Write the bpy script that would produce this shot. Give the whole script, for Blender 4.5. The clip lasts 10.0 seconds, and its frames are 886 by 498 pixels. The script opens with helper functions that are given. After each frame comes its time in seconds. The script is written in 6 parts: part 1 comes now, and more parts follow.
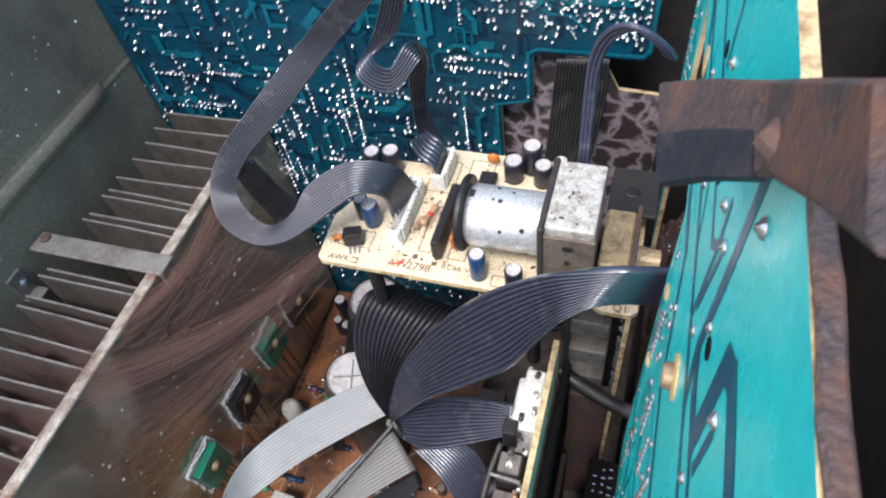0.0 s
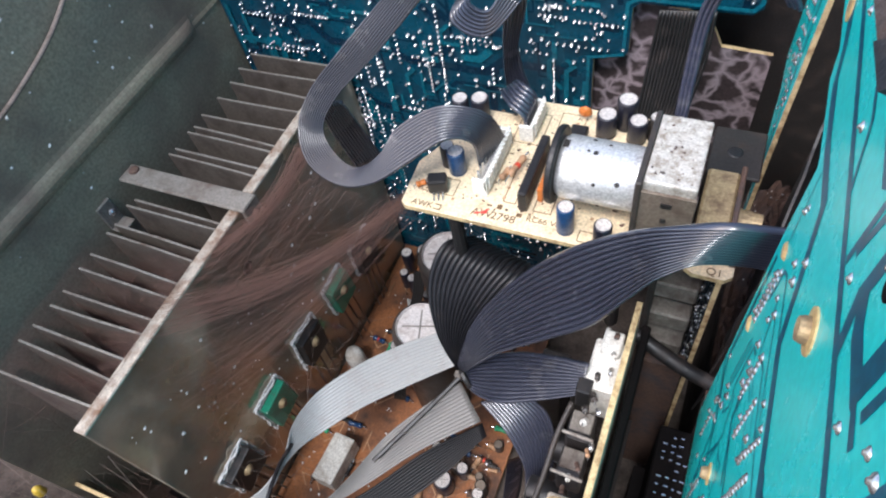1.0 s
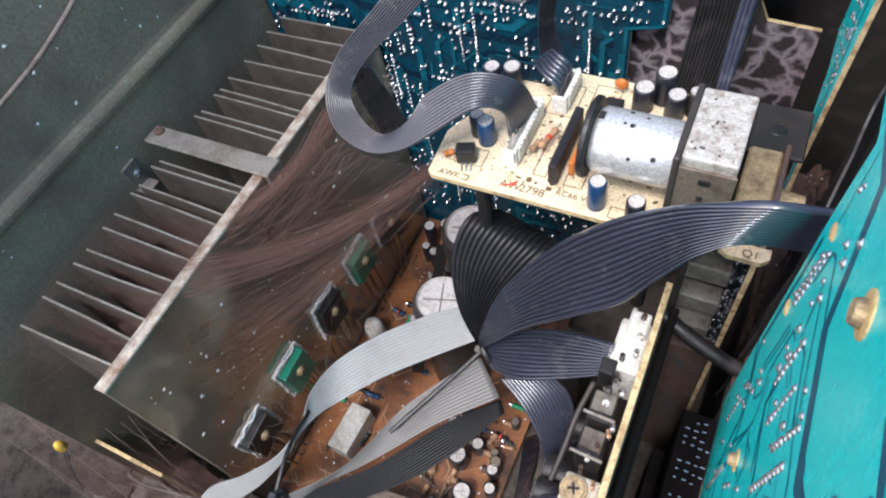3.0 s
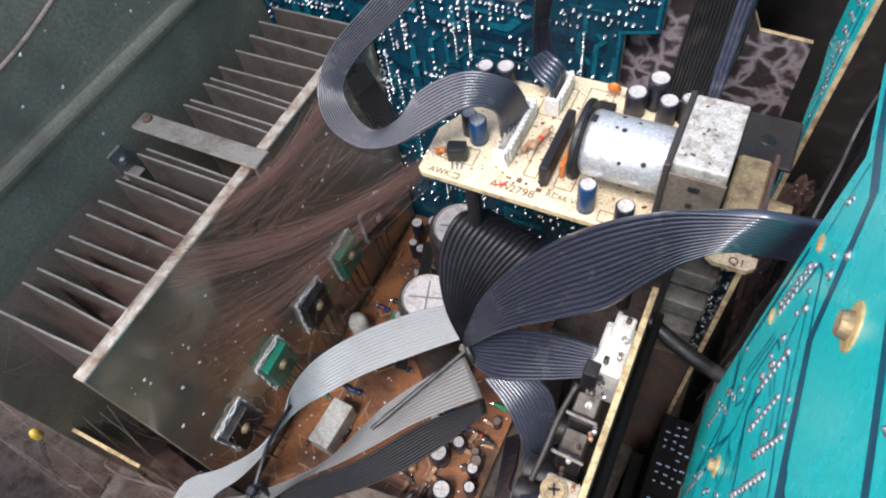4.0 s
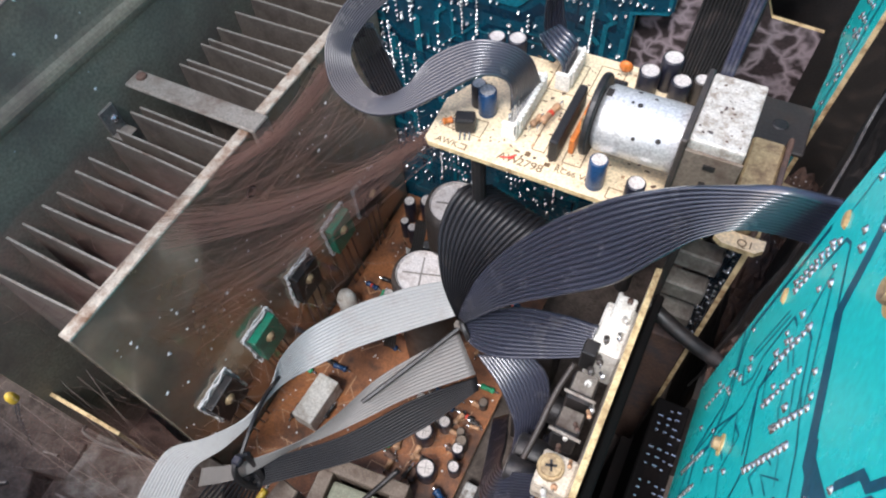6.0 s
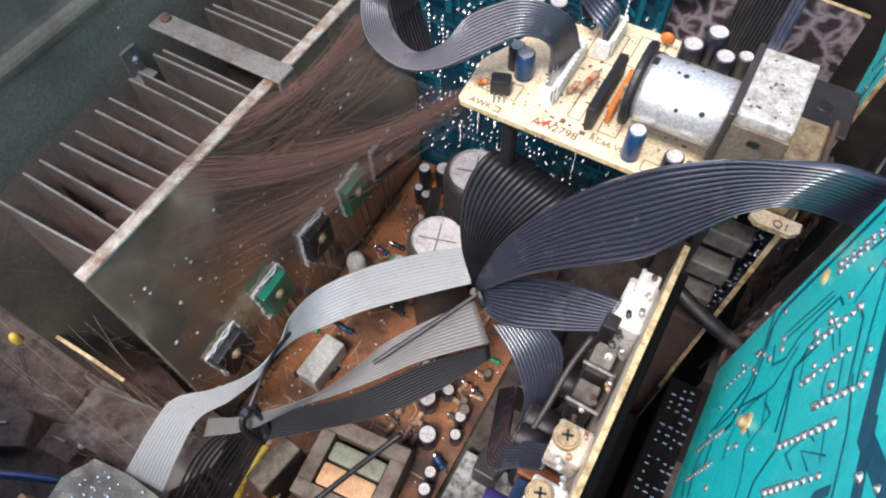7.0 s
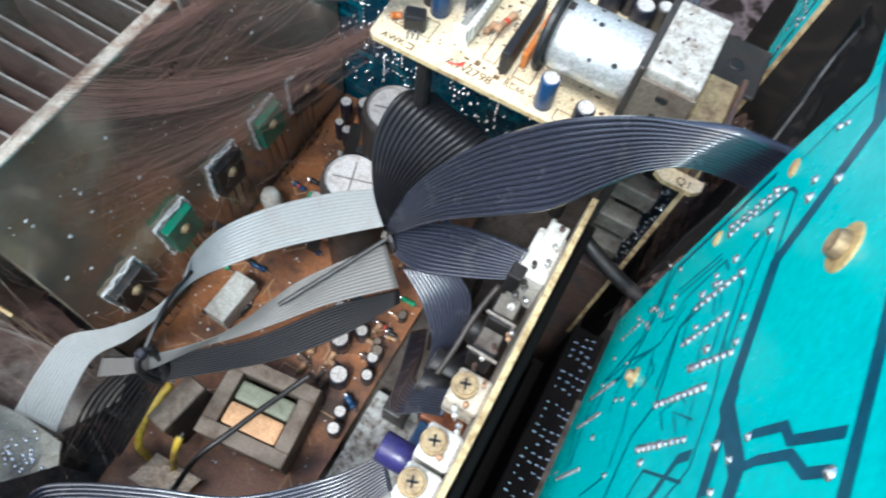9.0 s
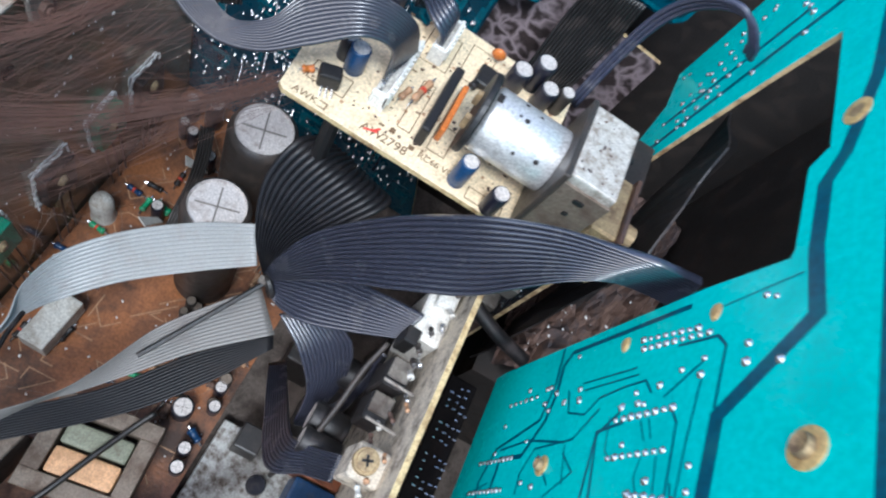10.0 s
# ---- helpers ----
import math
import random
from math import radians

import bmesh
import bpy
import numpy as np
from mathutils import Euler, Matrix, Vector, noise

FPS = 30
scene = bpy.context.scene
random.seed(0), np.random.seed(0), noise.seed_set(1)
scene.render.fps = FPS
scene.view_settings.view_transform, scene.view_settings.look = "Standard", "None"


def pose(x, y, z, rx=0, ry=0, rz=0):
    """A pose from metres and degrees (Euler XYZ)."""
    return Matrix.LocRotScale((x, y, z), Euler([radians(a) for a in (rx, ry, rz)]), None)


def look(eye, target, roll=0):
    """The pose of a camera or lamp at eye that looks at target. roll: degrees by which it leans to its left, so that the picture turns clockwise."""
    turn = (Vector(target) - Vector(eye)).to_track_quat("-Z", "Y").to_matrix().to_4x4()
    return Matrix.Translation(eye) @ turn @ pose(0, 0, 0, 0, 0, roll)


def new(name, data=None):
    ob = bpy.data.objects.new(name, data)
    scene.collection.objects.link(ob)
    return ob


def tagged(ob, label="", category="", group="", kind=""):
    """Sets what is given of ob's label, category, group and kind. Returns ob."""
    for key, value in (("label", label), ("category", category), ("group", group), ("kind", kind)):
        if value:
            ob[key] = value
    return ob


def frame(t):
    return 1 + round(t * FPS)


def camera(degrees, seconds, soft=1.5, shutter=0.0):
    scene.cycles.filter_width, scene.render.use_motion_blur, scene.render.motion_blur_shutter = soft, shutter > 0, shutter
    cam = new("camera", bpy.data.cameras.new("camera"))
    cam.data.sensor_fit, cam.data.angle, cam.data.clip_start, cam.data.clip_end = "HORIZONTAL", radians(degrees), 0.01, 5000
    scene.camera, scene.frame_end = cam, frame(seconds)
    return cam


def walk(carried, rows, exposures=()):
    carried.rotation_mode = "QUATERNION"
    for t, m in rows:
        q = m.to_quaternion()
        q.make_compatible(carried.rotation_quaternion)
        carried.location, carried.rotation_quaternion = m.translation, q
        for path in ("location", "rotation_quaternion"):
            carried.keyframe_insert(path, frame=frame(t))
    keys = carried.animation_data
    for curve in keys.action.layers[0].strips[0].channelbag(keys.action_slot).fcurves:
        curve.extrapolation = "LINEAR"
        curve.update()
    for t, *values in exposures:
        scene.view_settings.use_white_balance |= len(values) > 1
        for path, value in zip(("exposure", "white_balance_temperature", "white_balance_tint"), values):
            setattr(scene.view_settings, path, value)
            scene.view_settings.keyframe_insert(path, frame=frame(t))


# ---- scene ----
cam = camera(68.0, 10.0, 2.1, 0.3)
PATH = [
    (0, (0.02966, 0.01298, 0.25050), (-0.02242, 0.12501, 0.09323), -10.77),
    (0.5, (0.02540, 0.00977, 0.24749), (-0.03031, 0.11692, 0.08806), -11.12),
    (1, (0.02148, 0.00794, 0.24672), (-0.04338, 0.10674, 0.08538), -13.70),
    (1.5, (0.02242, 0.00823, 0.24390), (-0.04430, 0.10346, 0.08117), -13.95),
    (2, (0.02353, 0.00874, 0.24508), (-0.04500, 0.10144, 0.08165), -15.19),
    (2.5, (0.02065, 0.00795, 0.24304), (-0.04846, 0.09903, 0.07894), -15.45),
    (4, (0.01846, 0.00813, 0.24274), (-0.04598, 0.10024, 0.07732), -11.11),
    (4.5, (0.01725, 0.00674, 0.24315), (-0.04471, 0.09964, 0.07722), -9.41),
    (5, (0.01692, 0.00656, 0.24209), (-0.04322, 0.09961, 0.07558), -8.30),
    (6.5, (0.00950, -0.00028, 0.23609), (-0.04629, 0.09054, 0.06686), -4.04),
    (7, (0.00682, -0.00239, 0.23428), (-0.04683, 0.08515, 0.06264), -1.93),
    (7.5, (0.00785, -0.00205, 0.23251), (-0.04408, 0.08170, 0.05848), -1.18),
    (8, (0.00638, -0.00393, 0.23025), (-0.04397, 0.07616, 0.05404), -0.37),
    (8.5, (0.00794, -0.00373, 0.22944), (-0.03977, 0.07321, 0.05110), 0.32),
    (9, (0.01083, 0.00545, 0.23151), (-0.01656, 0.08767, 0.05127), 11.64),
    (9.5, (0.00632, 0.00810, 0.24287), (0.00526, 0.11693, 0.07508), 29.49),
    (10, (-0.02508, 0.01553, 0.23432), (0.00504, 0.11572, 0.06386), 45.83),
]
EXPOSURE = [(0, 1.0, 6200, 13), (5, 1.02, 6250, 13), (7.5, 1.08, 6350, 14), (8.5, 1.1, 6100, 7), (9.0, 1.15, 5850, 3), (9.5, 0.95, 5750, 5), (10, 0.82, 5700, 7)]
walk(cam, [(t, look(eye, target, roll)) for t, eye, target, roll in PATH], EXPOSURE)

# ---- light ----
world = bpy.data.worlds.new("sky")
scene.world = world
world.use_nodes = True
wt = world.node_tree
wt.nodes.clear()
w_out = wt.nodes.new("ShaderNodeOutputWorld")
w_bg = wt.nodes.new("ShaderNodeBackground")
w_sky = wt.nodes.new("ShaderNodeTexSky")
w_sky.sky_type = "NISHITA"
w_sky.sun_disc = False
w_sky.sun_elevation = radians(52)
w_sky.sun_rotation = radians(230)
w_sky.dust_density, w_sky.ozone_density = 3.0, 1.0
w_bg.inputs["Strength"].default_value = 0.15
wt.links.new(w_sky.outputs[0], w_bg.inputs[0])
wt.links.new(w_bg.outputs[0], w_out.inputs[0])

sun = new("sun", bpy.data.lights.new("sun", "SUN"))
sun.data.energy = 1.8
sun.data.angle = radians(14)
sun.data.color = (1.0, 0.99, 0.97)
sun.matrix_world = look((0.03, -0.27, 0.68), (0, 0.08, 0.0))


# ---- materials ----
def mat(name, base, rough=0.5, metal=0.0, dirt=(0.10, 0.075, 0.055), amount=0.3, scale=140.0, fine=1400.0, bump=0.15, spec=0.5, vary=0.25, coat=0.0):
    """A worn surface: a base colour varied at two scales, dirt in irregular patches and fine relief."""
    m = bpy.data.materials.new(name)
    m.use_nodes = True
    nt = m.node_tree
    b = nt.nodes["Principled BSDF"]
    tc = nt.nodes.new("ShaderNodeTexCoord")
    big = nt.nodes.new("ShaderNodeTexNoise")
    big.inputs["Scale"].default_value, big.inputs["Detail"].default_value, big.inputs["Roughness"].default_value = scale, 6, 0.65
    small = nt.nodes.new("ShaderNodeTexNoise")
    small.inputs["Scale"].default_value, small.inputs["Detail"].default_value = fine, 3
    for n in (big, small):
        nt.links.new(tc.outputs["Object"], n.inputs["Vector"])
    ramp = nt.nodes.new("ShaderNodeMapRange")
    ramp.inputs["From Min"].default_value, ramp.inputs["From Max"].default_value = 0.62 - 0.35 * amount, 0.80 - 0.25 * amount
    ramp.inputs["To Max"].default_value = min(1.0, 0.45 + amount)
    nt.links.new(big.outputs["Fac"], ramp.inputs["Value"])
    tone = nt.nodes.new("ShaderNodeMapRange")
    tone.inputs["From Min"].default_value, tone.inputs["From Max"].default_value = 0.3, 0.7
    tone.inputs["To Min"].default_value, tone.inputs["To Max"].default_value = 1 - vary, 1 + vary
    nt.links.new(small.outputs["Fac"], tone.inputs["Value"])
    mul = nt.nodes.new("ShaderNodeMix")
    mul.data_type, mul.blend_type = "RGBA", "MULTIPLY"
    mul.inputs["Factor"].default_value = 1.0
    mul.inputs["A"].default_value = (*base, 1)
    nt.links.new(tone.outputs[0], mul.inputs["B"])
    mix = nt.nodes.new("ShaderNodeMix")
    mix.data_type = "RGBA"
    nt.links.new(ramp.outputs[0], mix.inputs["Factor"])
    nt.links.new(mul.outputs["Result"], mix.inputs["A"])
    mix.inputs["B"].default_value = (*dirt, 1)
    nt.links.new(mix.outputs["Result"], b.inputs["Base Color"])
    ro = nt.nodes.new("ShaderNodeMapRange")
    ro.inputs["To Min"].default_value, ro.inputs["To Max"].default_value = rough, min(1.0, rough + 0.35)
    nt.links.new(ramp.outputs[0], ro.inputs["Value"])
    nt.links.new(ro.outputs[0], b.inputs["Roughness"])
    b.inputs["Metallic"].default_value = metal
    b.inputs["Specular IOR Level"].default_value = spec
    b.inputs["Coat Weight"].default_value, b.inputs["Coat Roughness"].default_value = coat, 0.28
    bp = nt.nodes.new("ShaderNodeBump")
    bp.inputs["Strength"].default_value, bp.inputs["Distance"].default_value = bump, 0.0006
    nt.links.new(small.outputs["Fac"], bp.inputs["Height"])
    nt.links.new(bp.outputs[0], b.inputs["Normal"])
    return m


M_GREEN = mat("chassis paint", (0.315, 0.275, 0.195), 0.45, 0, (0.20, 0.15, 0.115), 0.5, 22, 900, 0.1)
M_DARKMETAL = mat("dark sheet metal", (0.03, 0.026, 0.024), 0.6, 0.3, (0.05, 0.035, 0.028), 0.4)
M_GALV = mat("galvanised steel", (0.42, 0.42, 0.40), 0.45, 0.5, (0.10, 0.07, 0.05), 0.55, 260, 1500, 0.3)
M_ALU = mat("dusty aluminium", (0.26, 0.24, 0.21), 0.55, 0.35, (0.12, 0.085, 0.065), 0.45, 90, 1200, 0.2)
# Dark fin faces: dust, with the shade between the fins put in the colour.
M_FIN = mat("dusty fin with shade in its colour", (0.095, 0.078, 0.064), 0.7, 0.1, (0.05, 0.036, 0.029), 0.5, 70, 1200, 0.2)
M_RUSTY = mat("rust-flecked edge", (0.46, 0.41, 0.34), 0.55, 0.3, (0.17, 0.08, 0.04), 0.5, 160, 1500, 0.3)
M_RUST = mat("rusty bracket", (0.11, 0.065, 0.048), 0.8, 0.1, (0.05, 0.05, 0.06), 0.4, 90, 900, 0.4)
# Orange patches: stains, plus the brown board's reflection put into the colour.
M_PLATE = mat("greasy heat sink face", (0.43, 0.365, 0.28), 0.13, 0.55, (0.34, 0.19, 0.075), 0.38, 26, 300, 0.02, vary=0.06)
M_BROWN = mat("brown circuit board", (0.30, 0.118, 0.047), 0.28, 0, (0.050, 0.026, 0.017), 0.62, 45, 900, 0.25)
M_CREAM = mat("cream circuit board", (0.74, 0.60, 0.40), 0.5, 0, (0.28, 0.18, 0.09), 0.22, 120, 1300, 0.05)
M_EDGE = mat("cut board edge", (0.62, 0.47, 0.25), 0.8, 0, (0.20, 0.10, 0.04), 0.48, 260, 2500, 0.5)
M_TEAL = mat("dark teal board", (0.003, 0.056, 0.092), 0.22, 0, (0.003, 0.026, 0.05), 0.5, 85, 900, 0.08)
M_TEALLINE = mat("deep blue board", (0.003, 0.022, 0.045), 0.25, 0, (0.01, 0.03, 0.04), 0.2, 100, 900, 0.05)
M_TEALPAD = mat("light teal copper", (0.006, 0.115, 0.16), 0.25, 0, (0.004, 0.055, 0.09), 0.35, 120, 900, 0.05)
M_CYAN = mat("turquoise solder mask", (0.016, 0.62, 0.61), 0.26, 0, (0.013, 0.43, 0.44), 0.3, 45, 700, 0.05, vary=0.10)
M_CYANLINE = mat("dark blue track gap", (0.004, 0.085, 0.145), 0.3, 0, (0.01, 0.15, 0.18), 0.25, 100, 900, 0.03)
M_SOLDER = mat("solder", (0.72, 0.73, 0.74), 0.22, 0.9, (0.25, 0.22, 0.2), 0.15, 400, 2500, 0.1)
M_COPPER = mat("tarnished ring", (0.62, 0.45, 0.20), 0.5, 0.2, (0.34, 0.17, 0.07), 0.4, 300, 1500, 0.2)
M_BRASS = mat("tarnished brass", (0.42, 0.31, 0.17), 0.5, 0.35, (0.17, 0.11, 0.07), 0.45, 300, 1500, 0.2)
M_RIB = mat("black-blue ribbon insulation", (0.028, 0.031, 0.048), 0.24, 0, (0.070, 0.066, 0.068), 0.16, 110, 1600, 0.03, 1.0, 0.1, 1.0)
M_RIBGREY = mat("grey ribbon insulation", (0.036, 0.037, 0.048), 0.22, 0, (0.11, 0.095, 0.09), 0.25, 90, 1500, 0.03, 0.8, 0.08, 0.3)
M_RIBDULL = mat("dull grey ribbon insulation", (0.125, 0.118, 0.108), 0.42, 0, (0.16, 0.14, 0.13), 0.35, 90, 1500, 0.03, 0.5, 0.08)
M_RIBDUST = mat("dusty black ribbon insulation", (0.011, 0.011, 0.013), 0.42, 0, (0.045, 0.036, 0.032), 0.2, 110, 1500, 0.05, 0.35)
M_RIBWHITE = mat("pale ribbon insulation", (0.31, 0.32, 0.315), 0.35, 0, (0.26, 0.24, 0.22), 0.25, 90, 1500, 0.03, 0.5, 0.08)
M_CABLE = mat("blue-grey cable", (0.05, 0.055, 0.09), 0.35, 0, (0.2, 0.2, 0.22), 0.2)
M_BLACK = mat("black plastic", (0.014, 0.013, 0.013), 0.45, 0, (0.06, 0.045, 0.04), 0.3)
M_WHITE = mat("off-white plastic", (0.72, 0.70, 0.64), 0.4, 0, (0.32, 0.26, 0.19), 0.25, 200, 1500)
M_MOTOR = mat("motor can", (0.66, 0.66, 0.65), 0.34, 0.55, (0.14, 0.11, 0.09), 0.16, 420, 1500, 0.1)
M_GEAR = mat("speckled zinc cover", (0.58, 0.55, 0.50), 0.45, 0.3, (0.24, 0.19, 0.145), 0.50, 480, 2400, 0.4)
M_BLUE = mat("blue capacitor sleeve", (0.012, 0.05, 0.13), 0.3, 0, (0.05, 0.05, 0.06), 0.25, 300)
M_NAVY = mat("navy capacitor sleeve", (0.011, 0.012, 0.022), 0.35, 0, (0.06, 0.05, 0.045), 0.3, 300)
M_VIOLET = mat("violet sleeve", (0.03, 0.026, 0.12), 0.3, 0, (0.05, 0.05, 0.06), 0.3, 300)
M_SLEEVE = mat("brown-grey sleeve", (0.036, 0.031, 0.028), 0.42, 0, (0.07, 0.05, 0.04), 0.4, 160)
M_CAN = mat("capacitor top", (0.58, 0.54, 0.51), 0.45, 0.25, (0.32, 0.26, 0.23), 0.35, 260, 1500, 0.15)
M_SCORE = mat("pressed score line", (0.22, 0.20, 0.18), 0.6, 0.3)
M_ORANGE = mat("orange film", (0.55, 0.16, 0.03), 0.4, 0, (0.3, 0.1, 0.03), 0.3)
M_BOBBIN = mat("waxed paper bobbin", (0.58, 0.33, 0.17), 0.6, 0, (0.32, 0.18, 0.09), 0.3, 150)
M_BOBBIN2 = mat("grey-green bobbin", (0.20, 0.21, 0.15), 0.6, 0, (0.12, 0.09, 0.07), 0.35, 150)
M_CORE = mat("laminated core", (0.17, 0.135, 0.105), 0.6, 0.2, (0.09, 0.06, 0.045), 0.45, 120)
M_TRGREEN = mat("green coated transistor", (0.014, 0.21, 0.125), 0.3, 0, (0.05, 0.04, 0.03), 0.3, 130)
M_CERAMIC = mat("white ceramic", (0.56, 0.54, 0.49), 0.6, 0, (0.28, 0.22, 0.16), 0.4, 160)
M_RED = mat("red band", (0.55, 0.06, 0.03), 0.4)
M_REDINK = mat("red pen", (0.75, 0.05, 0.04), 0.6, amount=0.05)
M_INK = mat("brown print", (0.13, 0.075, 0.035), 0.7, amount=0.1)
M_TAN = mat("tan resistor", (0.42, 0.24, 0.13), 0.5)
M_YELLOW = mat("yellow wire", (0.62, 0.43, 0.05), 0.4)
M_BLUEWIRE = mat("blue wire", (0.012, 0.055, 0.17), 0.3)
M_GREENRES = mat("green resistor", (0.02, 0.30, 0.13), 0.4)
M_WEB = mat("dusty brown web", (0.13, 0.068, 0.052), 0.9, 0, (0.10, 0.06, 0.05), 0.3)
M_LINT = mat("pale lint", (0.24, 0.19, 0.16), 0.9, 0)
M_SPECK = mat("pale flake", (0.75, 0.74, 0.72), 0.6, 0, amount=0.1)
M_PANELGREY = mat("pale grey panel", (0.19, 0.175, 0.150), 0.5, 0, (0.06, 0.044, 0.035), 0.62, 75)
M_FLOORDUST = mat("dust-caked steel", (0.095, 0.075, 0.062), 0.85, 0.0, (0.035, 0.026, 0.021), 0.5, 130, 900, 0.4)
# Near-black: the shade in the board gap and slot holes is in its colour.
M_VOID = mat("near-black gap plastic", (0.006, 0.005, 0.005), 0.8, 0, (0.014, 0.010, 0.009), 0.3, spec=0.1)
M_SHEET = mat("dull grey-green sheet", (0.25, 0.25, 0.20), 0.22, 0.1, (0.11, 0.09, 0.065), 0.4, 110)
M_DUSTBOARD = mat("dust-crusted board", (0.62, 0.55, 0.44), 0.75, 0, (0.07, 0.05, 0.04), 0.42, 210, 1600, 0.5)
M_OLDORANGE = mat("dull orange-brown film", (0.30, 0.095, 0.035), 0.45, 0, (0.12, 0.05, 0.03), 0.4)
# Very pale base: the sun on the residue is put into the colour.
M_WET = mat("pale sunlit wet residue", (0.80, 0.66, 0.50), 0.10, 0, (0.40, 0.24, 0.12), 0.35, 160, 900, 0.4)
M_BRACKET = mat("rust-bitten dark steel", (0.075, 0.058, 0.054), 0.6, 0.25, (0.17, 0.075, 0.042), 0.48, 170, 1800, 0.5)
M_BLUED = mat("blued steel", (0.030, 0.034, 0.042), 0.5, 0.4, (0.06, 0.05, 0.046), 0.35, 300, 1800, 0.3)
M_TABLE = mat("table", (0.28, 0.25, 0.22), 0.7, scale=6, fine=60)


def mottled_material():
    """Dark brown board with a pale web of dried residue."""
    m = mat("residue-veined board", (0.055, 0.040, 0.040), 0.5, 0, (0.025, 0.018, 0.018), 0.45, 120, 900, 0.2)
    nt = m.node_tree
    b = nt.nodes["Principled BSDF"]
    old = b.inputs["Base Color"].links[0].from_socket
    tc = nt.nodes.new("ShaderNodeTexCoord")
    v = nt.nodes.new("ShaderNodeTexVoronoi")
    v.feature = "DISTANCE_TO_EDGE"
    v.inputs["Scale"].default_value = 110
    warp = nt.nodes.new("ShaderNodeTexNoise")
    warp.inputs["Scale"].default_value = 130
    add = nt.nodes.new("ShaderNodeVectorMath")
    add.operation = "MULTIPLY_ADD"
    add.inputs[1].default_value = (0.012, 0.012, 0.012)
    nt.links.new(tc.outputs["Object"], warp.inputs["Vector"])
    nt.links.new(warp.outputs["Color"], add.inputs[0])
    nt.links.new(tc.outputs["Object"], add.inputs[2])
    nt.links.new(add.outputs[0], v.inputs["Vector"])
    r = nt.nodes.new("ShaderNodeMapRange")
    r.inputs["From Min"].default_value, r.inputs["From Max"].default_value = 0.16, 0.0
    r.inputs["To Max"].default_value = 0.85
    nt.links.new(v.outputs["Distance"], r.inputs["Value"])
    mx = nt.nodes.new("ShaderNodeMix")
    mx.data_type = "RGBA"
    nt.links.new(r.outputs[0], mx.inputs["Factor"])
    nt.links.new(old, mx.inputs["A"])
    mx.inputs["B"].default_value = (0.42, 0.34, 0.36, 1)
    nt.links.new(mx.outputs["Result"], b.inputs["Base Color"])
    return m


M_MOTTLED = mottled_material()


# ---- helpers of this scene ----
def mesh_of(bm, name, materials, smooth=False):
    me = bpy.data.meshes.new(name)
    bmesh.ops.recalc_face_normals(bm, faces=bm.faces)
    bm.to_mesh(me)
    bm.free()
    for m in materials if isinstance(materials, (list, tuple)) else [materials]:
        me.materials.append(m)
    if smooth:
        for p in me.polygons:
            p.use_smooth = True
    return me


def part(name, bm, material, parent=None, label="", smooth=False, kind=""):
    """Links a bmesh as one mesh object under a thing or a part."""
    ob = new(name, mesh_of(bm, name, material, smooth))
    ob.parent = parent
    return tagged(ob, label, kind=kind)


def thing(name, label, category, group="", kind=""):
    return tagged(new(name), label, category, group, kind)


def box(x0, x1, y0, y1, z0, z1, bevel=0.0, segments=1, bm=None, m=None):
    own = bm or bmesh.new()
    made = bmesh.ops.create_cube(own, size=1.0)["verts"]
    mat4 = Matrix.Translation(((x0 + x1) / 2, (y0 + y1) / 2, (z0 + z1) / 2)) @ Matrix.Diagonal((x1 - x0, y1 - y0, z1 - z0, 1))
    bmesh.ops.transform(own, matrix=(m or Matrix()) @ mat4, verts=made)
    if bevel:
        edges = list({e for v in made for e in v.link_edges})
        bmesh.ops.bevel(own, geom=edges, offset=bevel, segments=segments, affect="EDGES", profile=0.6)
    return own


def rod(a, b, r, n=12, bm=None, r2=None, cap=True):
    """A straight round bar from a to b."""
    own = bm or bmesh.new()
    a, b = Vector(a), Vector(b)
    d = b - a
    m = Matrix.Translation((a + b) / 2) @ d.to_track_quat("Z", "Y").to_matrix().to_4x4()
    bmesh.ops.create_cone(own, cap_ends=cap, segments=n, radius1=r, radius2=r if r2 is None else r2, depth=d.length, matrix=m)
    return own


def lathe(profile, n=24, m=None, bm=None):
    """Turns a profile of (radius, height) round the z axis."""
    own = bm or bmesh.new()
    rings = []
    for r, z in profile:
        if r < 1e-6:
            rings.append([own.verts.new((0, 0, z))] * n)
        else:
            rings.append([own.verts.new((r * math.cos(2 * math.pi * k / n), r * math.sin(2 * math.pi * k / n), z)) for k in range(n)])
    for lo, hi in zip(rings, rings[1:]):
        for k in range(n):
            vs = []
            for v in (lo[k], lo[(k + 1) % n], hi[(k + 1) % n], hi[k]):
                if v not in vs:
                    vs.append(v)
            if len(vs) > 2:
                own.faces.new(vs)
    if m is not None:
        bmesh.ops.transform(own, matrix=m, verts=list({v for r in rings for v in r}))
    return own


def catmull(points, per):
    """A smooth run of points through the given ones."""
    pts = [Vector(p) for p in points]
    pts = [2 * pts[0] - pts[1]] + pts + [2 * pts[-1] - pts[-2]]
    out = []
    for i in range(1, len(pts) - 2):
        p0, p1, p2, p3 = pts[i - 1 : i + 3]
        for k in range(per):
            t = k / per
            out.append(0.5 * (2 * p1 + (p2 - p0) * t + (2 * p0 - 5 * p1 + 4 * p2 - p3) * t * t + (3 * p1 - p0 - 3 * p2 + p3) * t**3))
    out.append(pts[-2])
    return out


